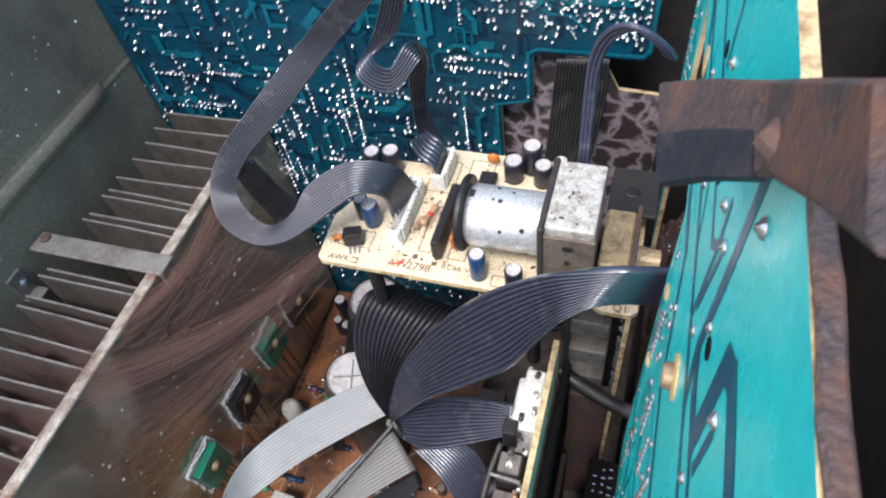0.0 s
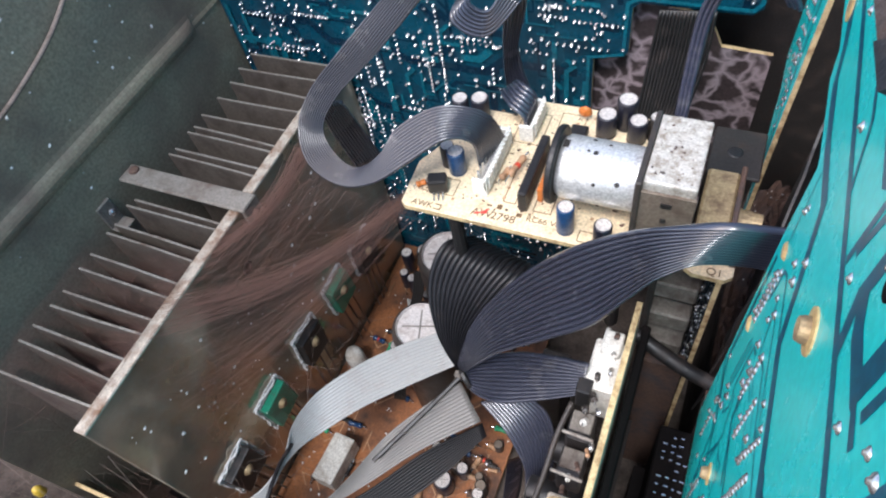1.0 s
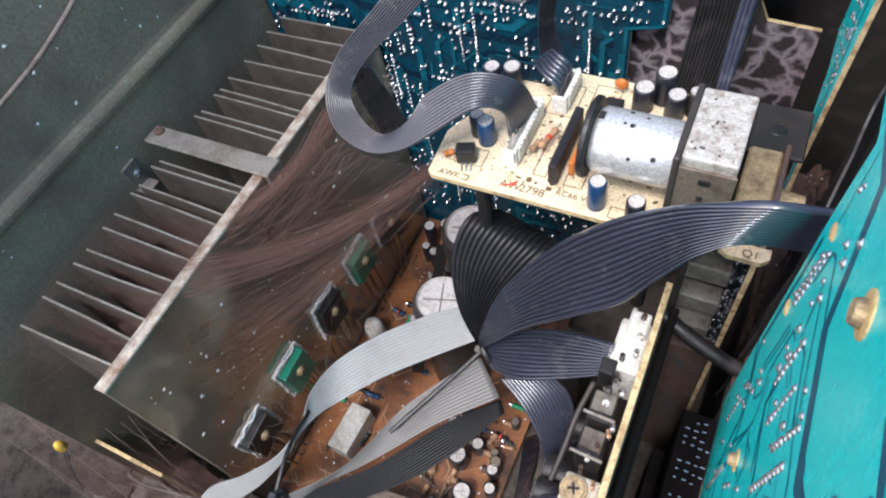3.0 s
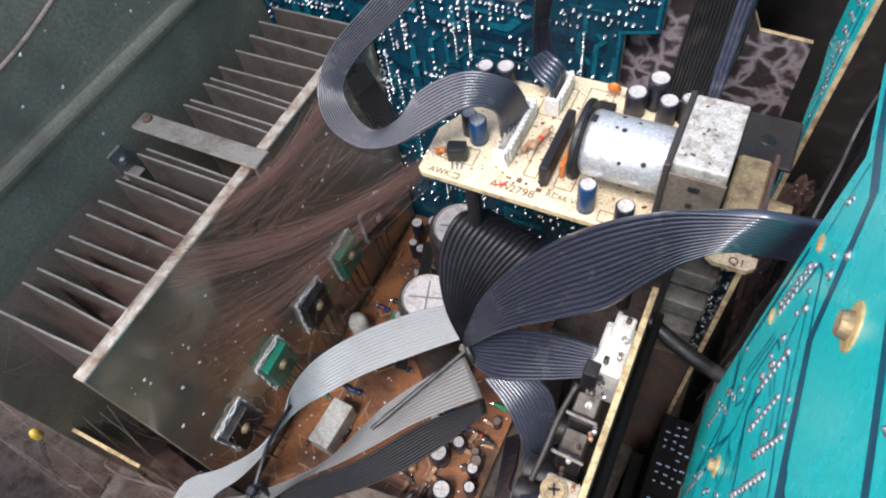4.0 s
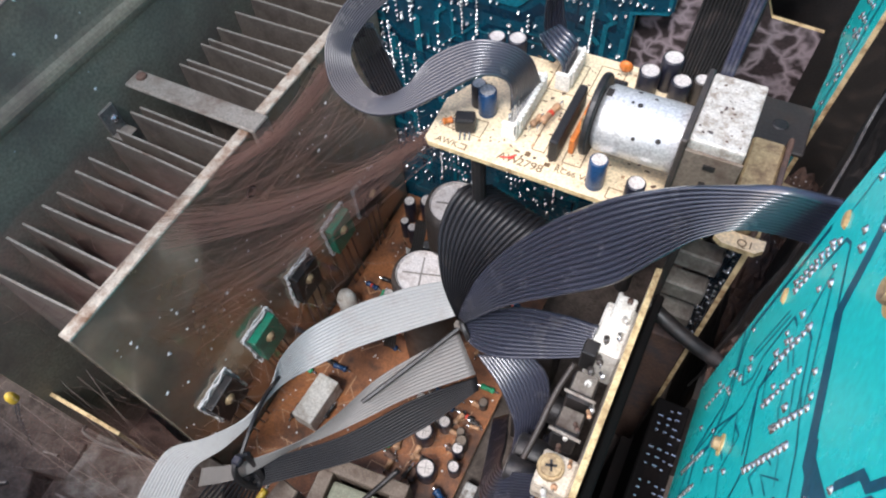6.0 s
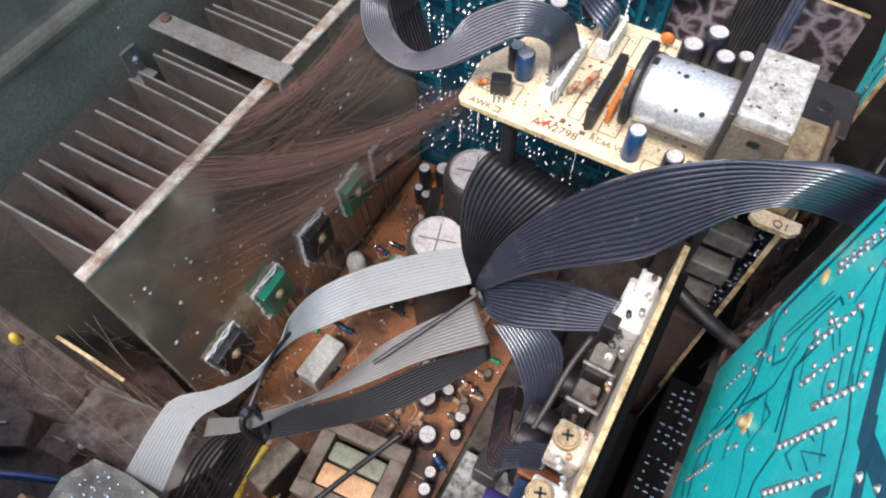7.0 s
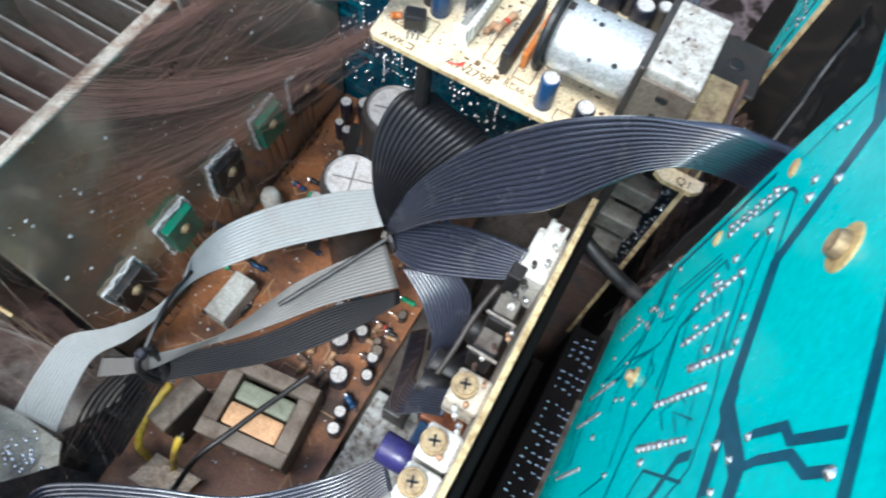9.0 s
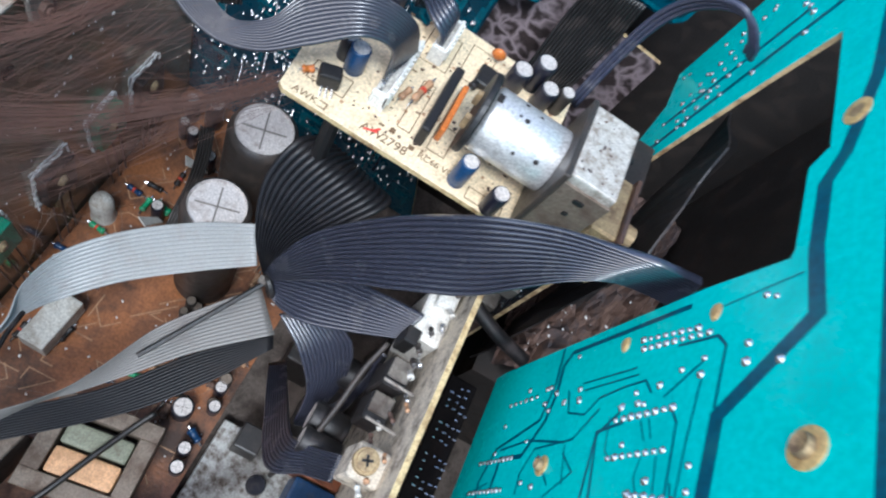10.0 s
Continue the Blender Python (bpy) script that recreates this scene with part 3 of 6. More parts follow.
def build_board_parts():
    rnd = random.Random(11)
    bl = thing("cement_resistor", "dusty white ceramic block resistor on the brown board", "resistor")
    bl.matrix_basis = Matrix.Translation((-0.0985, 0.0620, FLOOR + 0.001)) @ Matrix.Rotation(radians(-3), 4, "Z")
    part("block", box(-0.0052, 0.0052, -0.0110, 0.0110, 0, 0.0110, 0.0008, 2), M_CERAMIC, bl)
    for s in (-1, 1):
        part("leg", tube([(0, s * 0.008, 0.001), (0, s * 0.008, -0.001)], 0.0004, 6, 2), M_SOLDER, bl)
    ol = thing("coil_block", "grey dusty plug of sealing compound on the brown board", "component")
    part("lump", lathe([(0, 0.0165), (0.0035, 0.0160), (0.0048, 0.012), (0.0044, 0.004), (0.0052, 0)], 14, Matrix.Translation((-0.1120, 0.1110, FLOOR))), M_CERAMIC, ol, smooth=True)
    for x, y, w in ((-0.1105, 0.0840, 0.0030),):
        lp = thing("white_bead", "chipped white ceramic bead beside a power transistor", "component")
        part("bead", lathe([(0, 0.0130), (w * 0.8, 0.0126), (w, 0.0105), (w * 0.85, 0.004), (w, 0.0)], 9, Matrix.Translation((x, y, FLOOR)) @ Matrix.Rotation(radians(8), 4, "X")), M_CERAMIC, lp)
    # white wedges beside the large capacitors
    for x, y, a in ((-0.0905, 0.1125, 70), (-0.0905, 0.1440, 40)):
        w = thing("paper_wedge", "small torn cream paper wedge between components", "paper")
        w.matrix_basis = Matrix.Translation((x, y, FLOOR + 0.018)) @ Matrix.Rotation(radians(a), 4, "Z") @ Matrix.Rotation(radians(50), 4, "Y")
        part("sheet", slab([(-0.007, -0.002), (0.008, -0.0005), (0.007, 0.0022), (-0.006, 0.003)], (0, 0, 0), (1, 0, 0), (0, 1, 0), 0.0004), [M_WHITE, M_WHITE], w)
    for k in range(46):
        x, y = rnd.uniform(-0.116, -0.031), rnd.uniform(0.05, 0.182)
        if (x + 0.0632) ** 2 + (y - 0.108) ** 2 < 0.0003 or (x + 0.0658) ** 2 + (y - 0.143) ** 2 < 0.0003:
            continue
        a = rnd.choice((0, 90)) + rnd.uniform(-6, 6)
        d = Vector((math.cos(radians(a)), math.sin(radians(a)), 0)) * 0.0055
        p = Vector((x, y, FLOOR + 0.0018))
        m, lab = rnd.choice(((M_TAN, "tan resistor lying on the board"), (M_GREENRES, "green resistor lying on the board"), (M_BLUE, "blue resistor lying on the board"), (M_BLACK, "dark diode lying on the board")))
        resistor(p - d, p + d, 0.0014, m, lab, M_RED if rnd.random() < 0.4 else None)
    for k in range(30):
        x, y = rnd.uniform(-0.062, -0.029), rnd.uniform(0.052, 0.098)
        p = Vector((x, y, FLOOR + 0.0020))
        if k % 3:
            a = radians(rnd.choice((0, 90)) + rnd.uniform(-15, 15))
            d = Vector((math.cos(a), math.sin(a), 0)) * rnd.uniform(0.003, 0.0055)
            m, lab = rnd.choice(((M_SLEEVE, "dusty dark resistor lying on the board"), (M_RUST, "rust-brown part lying on the board"), (M_TAN, "dusty tan resistor lying on the board")))
            resistor(p - d, p + d, rnd.uniform(0.0010, 0.0018), m, lab)
        else:
            capacitor(x, y, FLOOR, rnd.uniform(0.0016, 0.0026), rnd.uniform(0.006, 0.011), M_SLEEVE, "small dusty capacitor on the brown board", group="small capacitors on the brown board", score=False, top=M_CORE)
    resistor((-0.100, 0.127, FLOOR + 0.004), (-0.088, 0.124, FLOOR + 0.004), 0.0019, M_GREENRES, "bright green resistor on the brown board")
    resistor((-0.0350, 0.0525, FLOOR + 0.004), (-0.0265, 0.0480, FLOOR + 0.004), 0.0019, M_BLUE, "blue axial part at the board edge")
    # grey flat strip winding between the capacitors
    f = thing("flat_cable", "narrow dusty grey flat cable running between the capacitors", "cable")
    part("band", ribbon_mesh([((-0.0990, 0.160, -0.030), (-0.0925, 0.161, -0.028)), ((-0.0905, 0.142, -0.022), (-0.0850, 0.144, -0.020)), ((-0.0840, 0.124, -0.012), (-0.0790, 0.126, -0.010)), ((-0.0810, 0.108, -0.012), (-0.0760, 0.109, -0.010)), ((-0.080, 0.094, -0.03), (-0.0745, 0.095, -0.03))], 5), M_SLEEVE, f, smooth=True)


build_board_parts()


def build_transformer():
    t = thing("transformer", "square laminated transformer with orange and grey-green paper-wrapped windings", "transformer")
    t.matrix_basis = Matrix.Translation((-0.0570, 0.0275, FLOOR)) @ Matrix.Rotation(radians(6), 4, "Z")
    w, d, z0, z1, b = 0.0185, 0.0165, 0.004, 0.022, 0.0062
    for q in ((-w, w, d - b, d), (-w, w, -d, -d + b), (-w, -w + b, -d + b, d - b), (w - b, w, -d + b, d - b)):
        part("core_limb", box(*q, z0, z1, 0.0003), M_CORE, t)
    part("winding", box(-w + b + 0.0006, w - b - 0.0006, -d + b + 0.0004, -0.0006, 0.002, 0.0205, 0.0016, 2), M_BOBBIN, t, "orange paper-wrapped winding")
    part("winding", box(-w + b + 0.0006, w - b - 0.0006, 0.0004, d - b - 0.002, 0.002, 0.0195, 0.0014, 2), M_BOBBIN2, t, "grey-green wrapped winding")
    part("bobbin", box(-w + b - 0.0004, w - b + 0.0004, -d + b - 0.0004, d - b + 0.0004, 0.0002, 0.004), M_BLACK, t)
    c = thing("black_cable", "thin black cable lying across the transformer", "cable")
    part("sheath", tube([(-0.046, 0.048, -0.024), (-0.0500, 0.040, -0.0262), (-0.0555, 0.0270, -0.0266), (-0.0610, 0.0130, -0.0268), (-0.066, 0.002, -0.030), (-0.070, -0.012, -0.042)], 0.0011, 8, 6), M_BLACK, c, smooth=True)
    s = thing("relay", "black box-shaped relay with a worn grey side", "relay")
    s.matrix_basis = Matrix.Translation((-0.0825, 0.0140, FLOOR)) @ Matrix.Rotation(radians(-9), 4, "Z")
    part("case", box(-0.0046, 0.0046, -0.0105, 0.0105, 0.0, 0.0295, 0.0008, 2), M_BLACK, s)
    part("lid", box(-0.0044, 0.0044, -0.0103, 0.0103, 0.0295, 0.0303, 0.0004), M_CORE, s, "dusty grey lid")
    part("side_label", box(-0.0049, -0.0046, -0.009, 0.009, 0.003, 0.027), M_PANELGREY, s)
    for bend in (((-0.0893, 0.0185, -0.0240), (-0.0903, 0.0053, -0.0270), (-0.0899, -0.0050, -0.0360), (-0.0885, -0.0080, -0.0515)), ((-0.0761, 0.0044, -0.0300), (-0.0758, -0.0015, -0.0360), (-0.0769, -0.0071, -0.0515))):
        y_w = thing("yellow_wire", "thick yellow sleeve bending up from the board", "wire")
        part("sheath", tube(bend, 0.0015, 10, 8), M_YELLOW, y_w, smooth=True)
        part("core", rod(bend[0], Vector(bend[0]) + Vector((0.0006, 0.002, 0.0012)), 0.0006, 8), M_SOLDER, y_w)
    # Film added for a shiny sunlit patch; its brightness is in the pale colour.
    fo = thing("crumpled_film", "pale crumpled film for a sunlit patch of residue beside the transformer", "film")
    bm = bmesh.new()
    bmesh.ops.create_grid(bm, x_segments=22, y_segments=16, size=0.5)
    for v in bm.verts:
        x, y = v.co.x * 0.021, v.co.y * 0.013
        v.co = Vector((-0.0770 + x + 0.3 * y, -0.0110 + y, -0.0485 + 0.0035 * noise.noise(Vector((x * 160, y * 160, 3))) + 0.0014 * noise.noise(Vector((x * 520, y * 520, 7)))))
    bmesh.ops.solidify(bm, geom=bm.faces[:], thickness=0.0004)
    part("sheet", bm, M_WET, fo)


build_transformer()


# ---- rear teal board ----
TEAL = [(-0.177, -0.055), (0.004, -0.055), (-0.0195, 0.03), (-0.0195, 0.0955), (-0.0095, 0.0975), (-0.0080, 0.100), (-0.0080, 0.1165), (-0.0060, 0.1185), (0.0265, 0.1185), (0.0290, 0.121), (0.0298, 0.165), (-0.177, 0.165)]
TEAL_Y = 0.190


def build_teal_board():
    bd = thing("tuner_board", "dark teal circuit board standing on edge with bright solder points", "circuit board")
    ux, uy = (1, 0, 0), (0, 0, 1)
    o = (0, TEAL_Y, 0)
    part("board", slab(TEAL, o, ux, uy, 0.0016), [M_TEAL, M_EDGE], bd)
    rnd = random.Random(3)
    light, dark, dots = [], [], []

    def ok(p):
        return inside(p, TEAL) and inside((p[0] + 0.0015, p[1]), TEAL) and inside((p[0], p[1] - 0.0015), TEAL)

    for _ in range(520):
        x, y = rnd.uniform(-0.176, 0.029), rnd.uniform(-0.05, 0.164)
        a = rnd.choice((0, 90, 180, 270))
        pts = [(x, y)]
        for _ in range(rnd.randint(2, 5)):
            a += rnd.choice((-90, -45, 0, 0, 0, 45, 90))
            d = rnd.uniform(0.003, 0.010) * (0.4 if a % 90 else 1)
            q = (pts[-1][0] + d * math.cos(radians(a)), pts[-1][1] + d * math.sin(radians(a)))
            if not ok(q):
                break
            pts.append(q)
        if len(pts) > 1 and all(ok(p) for p in pts):
            w = rnd.choice((0.0006, 0.0008, 0.0011, 0.0018, 0.0030))
            (light if rnd.random() < 0.6 else dark).append((w, pts))
    # a broad dark run along the board, with a step
    dark += [(0.0035, [(-0.165, 0.094), (-0.135, 0.094), (-0.127, 0.086), (-0.10, 0.086), (-0.092, 0.082), (-0.06, 0.082), (-0.052, 0.088), (-0.025, 0.088)]), (0.0028, [(-0.155, 0.062), (-0.12, 0.062), (-0.112, 0.055), (-0.07, 0.055)])]
    light += [(0.0012, [(-0.021, 0.035), (-0.021, 0.096), (-0.0095, 0.099), (-0.0095, 0.1185), (-0.006, 0.1205), (0.0265, 0.1205), (0.0283, 0.123), (0.0288, 0.164)])]
    part("track_layer", strips(dark, o, ux, uy, 0.00006), M_TEALLINE, bd, "dark blue gaps between tracks")
    part("track_layer", strips(light, o, ux, uy, 0.0006), M_TEALPAD, bd, "lighter teal copper tracks")
    for _ in range(175):
        x, y = rnd.uniform(-0.174, 0.027), rnd.uniform(-0.03, 0.162)
        a = rnd.choice((0, 90))
        n = rnd.choice((2, 3, 4, 6, 8, 10, 14))
        step = rnd.choice((0.0018, 0.0022, 0.0025))
        for k in range(n):
            for row in range(rnd.choice((1, 1, 1, 2))):
                p = (x + k * step * math.cos(radians(a)) - row * 0.004 * math.sin(radians(a)), y + k * step * math.sin(radians(a)) + row * 0.004 * math.cos(radians(a)))
                if ok(p):
                    dots.append(p)
    for _ in range(900):
        p = (rnd.uniform(-0.176, 0.029), rnd.uniform(-0.04, 0.164))
        if ok(p):
            dots.append(p)
    for _ in range(150):
        p = (rnd.uniform(-0.012, 0.026), rnd.uniform(0.126, 0.148))
        if ok(p):
            dots.append(p)
    ob = new("solder_layer", bumps(dots, (0, TEAL_Y - 0.0004, 0), ux, uy, 0.00066, 0.0013, rnd))
    ob.parent = bd
    tagged(ob, "bright solder points", kind="stuff")
    mb = thing("rear_panel_board", "dark brown board veined with pale dried residue", "circuit board")
    part("board", slab([(-0.05, 0.02), (0.0355, 0.02), (0.0355, 0.1010), (0.020, 0.1020), (0.015, 0.112), (-0.05, 0.125)], (0, 0.1955, 0), (1, 0, 0), (0, 0, 1), 0.0016), [M_MOTTLED, M_EDGE], mb)


build_teal_board()


# ---- cream board with the motor ----
CREAM_Z = 0.1030


def text(body, x, y, z, size, parent, turn=0.0, material=None):
    cu = bpy.data.curves.new("print", "FONT")
    cu.body, cu.size, cu.extrude = body, size, 0.00004
    cu.materials.append(material or M_INK)
    ob = new("printed_text", cu)
    ob.matrix_basis = Matrix.Translation((x, y, z)) @ Matrix.Rotation(radians(turn), 4, "Z")
    ob.parent = parent
    return ob


def flat(lines, z, name, material, parent, label=""):
    return part(name, strips(lines, (0, 0, z), (1, 0, 0), (0, 1, 0), 0.00006), material, parent, label)


def header(x, y0, y1, z, n, parent_label):
    """A pin header: a pale channel with pins standing in it."""
    t = thing("pin_header", parent_label, "connector")
    bm = box(x - 0.0022, x + 0.0022, y0, y1, z, z + 0.0022, 0.0003)
    box(x + 0.0012, x + 0.0022, y0, y1, z + 0.0018, z + 0.0068, 0.0003, bm=bm)
    for e in (y0, y1 - 0.0012):
        box(x - 0.0022, x + 0.0022, e, e + 0.0012, z + 0.0018, z + 0.0060, 0.0002, bm=bm)
    part("housing", bm, M_WHITE, t)
    for k in range(n):
        y = y0 + 0.002 + (y1 - y0 - 0.004) * k / (n - 1)
        part("pin", box(x - 0.0010, x - 0.0004, y - 0.0003, y + 0.0003, z + 0.002, z + 0.0078), M_SOLDER, t)
        part("rib", box(x + 0.0021, x + 0.0027, y - 0.0005, y + 0.0005, z + 0.0020, z + 0.0068), M_WHITE, t)


def build_cream_board():
    bd = thing("volume_board", "cream circuit board carrying a small motor and printed brown lettering", "circuit board")
    out = [(-0.0545, 0.1085), (-0.0530, 0.1072), (0.0095, 0.1072), (0.0225, 0.1072), (0.0225, 0.132), (0.0125, 0.134), (0.0125, 0.1575), (-0.0315, 0.1575), (-0.0330, 0.150), (-0.0430, 0.150), (-0.0555, 0.124)]
    part("board", slab(out, (0, 0, CREAM_Z), (1, 0, 0), (0, 1, 0), 0.0016), [M_CREAM, M_EDGE], bd)
    z = CREAM_Z
    text("AWK", -0.0515, 0.1083, z + 0.0001, 0.0028, bd)
    text("2798", -0.0278, 0.1093, z + 0.0001, 0.0036, bd)
    text("AW", -0.0335, 0.1093, z + 0.0001, 0.0036, bd)
    text("RC66 V0", -0.0180, 0.1112, z + 0.0001, 0.0026, bd)
    flat([(0.0006, [(-0.0325, 0.1098), (-0.0303, 0.1106), (-0.0288, 0.1124)]), (0.0005, [(-0.0312, 0.1104), (-0.0291, 0.1108)])], z + 0.00015, "pen_mark", M_REDINK, bd, "red pen tick")
    flat([(0.0004, [(-0.0445, 0.1083), (-0.0425, 0.1083), (-0.0425, 0.1100), (-0.0445, 0.1100)]), (0.0007, [(-0.0300, 0.1137), (-0.0285, 0.1137)]), (0.0016, [(-0.0270, 0.1138), (-0.0255, 0.1138)]), (0.0014, [(-0.0210, 0.1125), (-0.0194, 0.1125)])], z, "print_mark", M_INK, bd)
    rnd = random.Random(5)
    lines = []
    for x0, y0, x1, y1 in ((-0.0505, 0.1140, -0.0405, 0.1200), (-0.0260, 0.1160, -0.0225, 0.1330), (-0.0170, 0.1150, -0.0120, 0.1240), (-0.0310, 0.1390, -0.0225, 0.1520), (-0.0030, 0.1085, 0.0070, 0.1120), (-0.0195, 0.1410, -0.0120, 0.1540)):
        lines += [(0.00028, [(x0, y0), (x1, y0), (x1, y1)]), (0.00028, [(x0, y0), (x0, y1), (x1, y1)])]
    for _ in range(26):
        x, y = rnd.uniform(-0.05, 0.006), rnd.uniform(0.113, 0.153)
        lines.append((0.00055, [(x, y), (x + rnd.uniform(0.0005, 0.0016), y)]))
    flat(lines, z, "print_line", M_INK, bd, "brown printed outlines")
    part("solder_resist_spots", strips([(0.0009, [(x, y), (x + 0.0009, y)]) for x, y in ((rnd.uniform(-0.05, 0.008), rnd.uniform(0.111, 0.154)) for _ in range(40))], (0, 0, z), (1, 0, 0), (0, 1, 0), 0.00005), M_TAN, bd)
    for x, y in ((-0.04, 0.112), (-0.02, 0.15), (0.008, 0.112)):
        part("post", rod((x, y, 0.06), (x, y, z - 0.0016), 0.0022, 10), M_BLACK, bd)

    header(-0.0330, 0.1165, 0.1385, z, 11, "cream plastic pin header taking the grey ribbon cable")
    header(-0.0268, 0.1395, 0.1525, z, 6, "cream plastic pin header taking the narrow black ribbon")

    ic = thing("resistor_array", "long black resistor block standing on the cream board", "component")
    ic.matrix_basis = Matrix.Translation((-0.0196, 0.1250, z))
    part("body", box(-0.0013, 0.0013, -0.0115, 0.0115, 0.0008, 0.0080, 0.0007, 2), M_BLACK, ic)
    for k in range(6):
        part("leg", box(-0.0003, 0.0003, -0.0100 + k * 0.004, -0.0096 + k * 0.004, 0, 0.001), M_SOLDER, ic)
    of = thing("film_capacitor", "orange-brown film capacitor beside the black block", "capacitor")
    part("body", box(-0.0168, -0.0152, 0.1180, 0.1345, z + 0.0005, z + 0.0058, 0.0006, 2), M_ORANGE, of)

    mo = thing("motor", "silver cylindrical motor with a black end flange, flecked with dirt", "motor")
    cx, cy, cz, r = -0.0105, 0.1205, z + 0.0148, 0.0083
    turn = Matrix.Translation((cx, cy, cz)) @ Matrix.Rotation(radians(90), 4, "Y")
    part("can", lathe([(0, 0.0), (r * 0.90, 0.0), (r, 0.0012), (r, 0.0200), (r * 0.97, 0.0207), (0, 0.0208)], 40, turn), M_MOTOR, mo, smooth=True)
    fl = Matrix.Translation((cx - 0.0020, cy, cz)) @ Matrix.Rotation(radians(90), 4, "Y")
    part("flange", lathe([(0, 0), (r * 1.22, 0), (r * 1.26, 0.0004), (r * 1.26, 0.0014), (r * 1.22, 0.0018), (0, 0.0018)], 36, fl), M_BLACK, mo, "black end flange")
    part("seam", box(cx + 0.0005, cx + 0.002, cy - 0.0012, cy + 0.0012, cz + r * 0.985, cz + r * 1.012), M_DARKMETAL, mo)
    rnd2 = random.Random(2)
    for _ in range(8):
        a, xx = rnd2.uniform(-1.2, 1.2), rnd2.uniform(0.003, 0.018)
        p = Vector((cx + xx, cy + r * math.sin(a) * 1.001, cz + r * math.cos(a) * 1.001))
        part("dirt_spot", lathe([(0, 0.00012), (rnd2.uniform(0.0004, 0.0008), 0.00005)], 7, Matrix.Translation(p) @ Vector((0, math.sin(a), math.cos(a))).to_track_quat("Z", "Y").to_matrix().to_4x4()), M_DARKMETAL, mo)
    for s in (-1, 1):
        part("terminal", box(cx - 0.0034, cx - 0.0018, cy + s * 0.004 - 0.0008, cy + s * 0.004 + 0.0008, cz - 0.002, cz + 0.002), M_BRASS, mo)
    gb = thing("gearbox", "speckled zinc gearbox cover at the end of the motor", "gearbox")
    part("cover", box(0.0113, 0.0232, 0.1095, 0.1318, z + 0.0020, z + 0.0272, 0.0006, 2), M_GEAR, gb)
    part("front_plate", box(0.0108, 0.0236, 0.1088, 0.1096, z + 0.0001, z + 0.0245, 0.0002), M_CORE, gb, "dull brown front plate")
    part("flange", box(0.0098, 0.0113, 0.1082, 0.1325, z + 0.0001, z + 0.0276, 0.0003), M_SLEEVE, gb)
    part("slot", box(0.0160, 0.0185, 0.1084, 0.1090, z + 0.0205, z + 0.0218), M_BLACK, gb)
    part("slot", box(0.0165, 0.0178, 0.1084, 0.1090, z + 0.0150, z + 0.0162), M_BLACK, gb)
    pt = thing("potentiometer", "brass-coloured potentiometer body behind the gearbox", "potentiometer")
    bm = box(0.0245, 0.0320, 0.1105, 0.1290, z - 0.001, z + 0.0150, 0.0006)
    part("body", bm, M_BRASS, pt)
    part("side_plate", box(0.0320, 0.0332, 0.1095, 0.1300, z - 0.001, z + 0.0165, 0.0003), M_RUST, pt, "rust-brown side plate")
    part("bushing", lathe([(0, 0.006), (0.003, 0.006), (0.0036, 0.0)], 16, Matrix.Translation((0.0332, 0.1200, z + 0.007)) @ Matrix.Rotation(radians(90), 4, "Y")), M_BRASS, pt)

    for x, y, r, h, m in ((-0.0068, 0.1112, 0.00235, 0.0100, M_BLUE), (0.0035, 0.1092, 0.0024, 0.0085, M_NAVY), (-0.0052, 0.1485, 0.0030, 0.0080, M_NAVY), (-0.0005, 0.1530, 0.0030, 0.0105, M_NAVY), (0.0037, 0.1480, 0.0028, 0.0080, M_NAVY), (0.0085, 0.1500, 0.0022, 0.0085, M_SLEEVE), (-0.0490, 0.1440, 0.0026, 0.0090, M_NAVY), (-0.0430, 0.1450, 0.0028, 0.0095, M_NAVY), (-0.0460, 0.1255, 0.0022, 0.0080, M_NAVY), (-0.0425, 0.1235, 0.0026, 0.0085, M_BLUE)):
        capacitor(x, y, z, r, h, m, "small blue capacitor with a bright top on the cream board" if m is M_BLUE else "small dark capacitor with a pale top on the cream board", group="capacitors on the cream board", score=False)
    rs = thing("disc_capacitor", "round red-brown disc capacitor standing on the board", "capacitor")
    part("disc", lathe([(0, 0.0009), (0.0014, 0.0008), (0.0021, 0), (0.0014, -0.0008), (0, -0.0009)], 14, Matrix.Translation((-0.0125, 0.1525, z + 0.0035)) @ Matrix.Rotation(radians(90), 4, "X")), M_ORANGE, rs, smooth=True)
    for s in (-0.0009, 0.0009):
        part("lead", tube([(-0.0125 + s, 0.1525, z + 0.0022), (-0.0125 + s, 0.1525, z)], 0.0002, 5, 2), M_SOLDER, rs)
    resistor((-0.0262, 0.1195, z + 0.005), (-0.0238, 0.1330, z + 0.0035), 0.0011, M_TAN, "tan resistor with a red band on the cream board", M_RED)
    resistor((-0.0292, 0.1215, z + 0.0016), (-0.0275, 0.1280, z + 0.0016), 0.0010, M_TAN, "small tan resistor on the cream board")
    resistor((-0.0525, 0.1135, z + 0.0015), (-0.0490, 0.1165, z + 0.0015), 0.0010, M_ORANGE, "small orange diode on the cream board")
    resistor((-0.0150, 0.1370, z + 0.002), (-0.0135, 0.1440, z + 0.002), 0.0012, M_BLACK, "small black diode on the cream board")
    tr = thing("small_transistor", "small black transistor lying on the cream board", "transistor")
    tr.matrix_basis = Matrix.Translation((-0.0455, 0.1155, z)) @ Matrix.Rotation(radians(20), 4, "Z")
    part("case", box(-0.0028, 0.0028, -0.0022, 0.0022, 0.0003, 0.0050, 0.0008, 2), M_BLACK, tr)
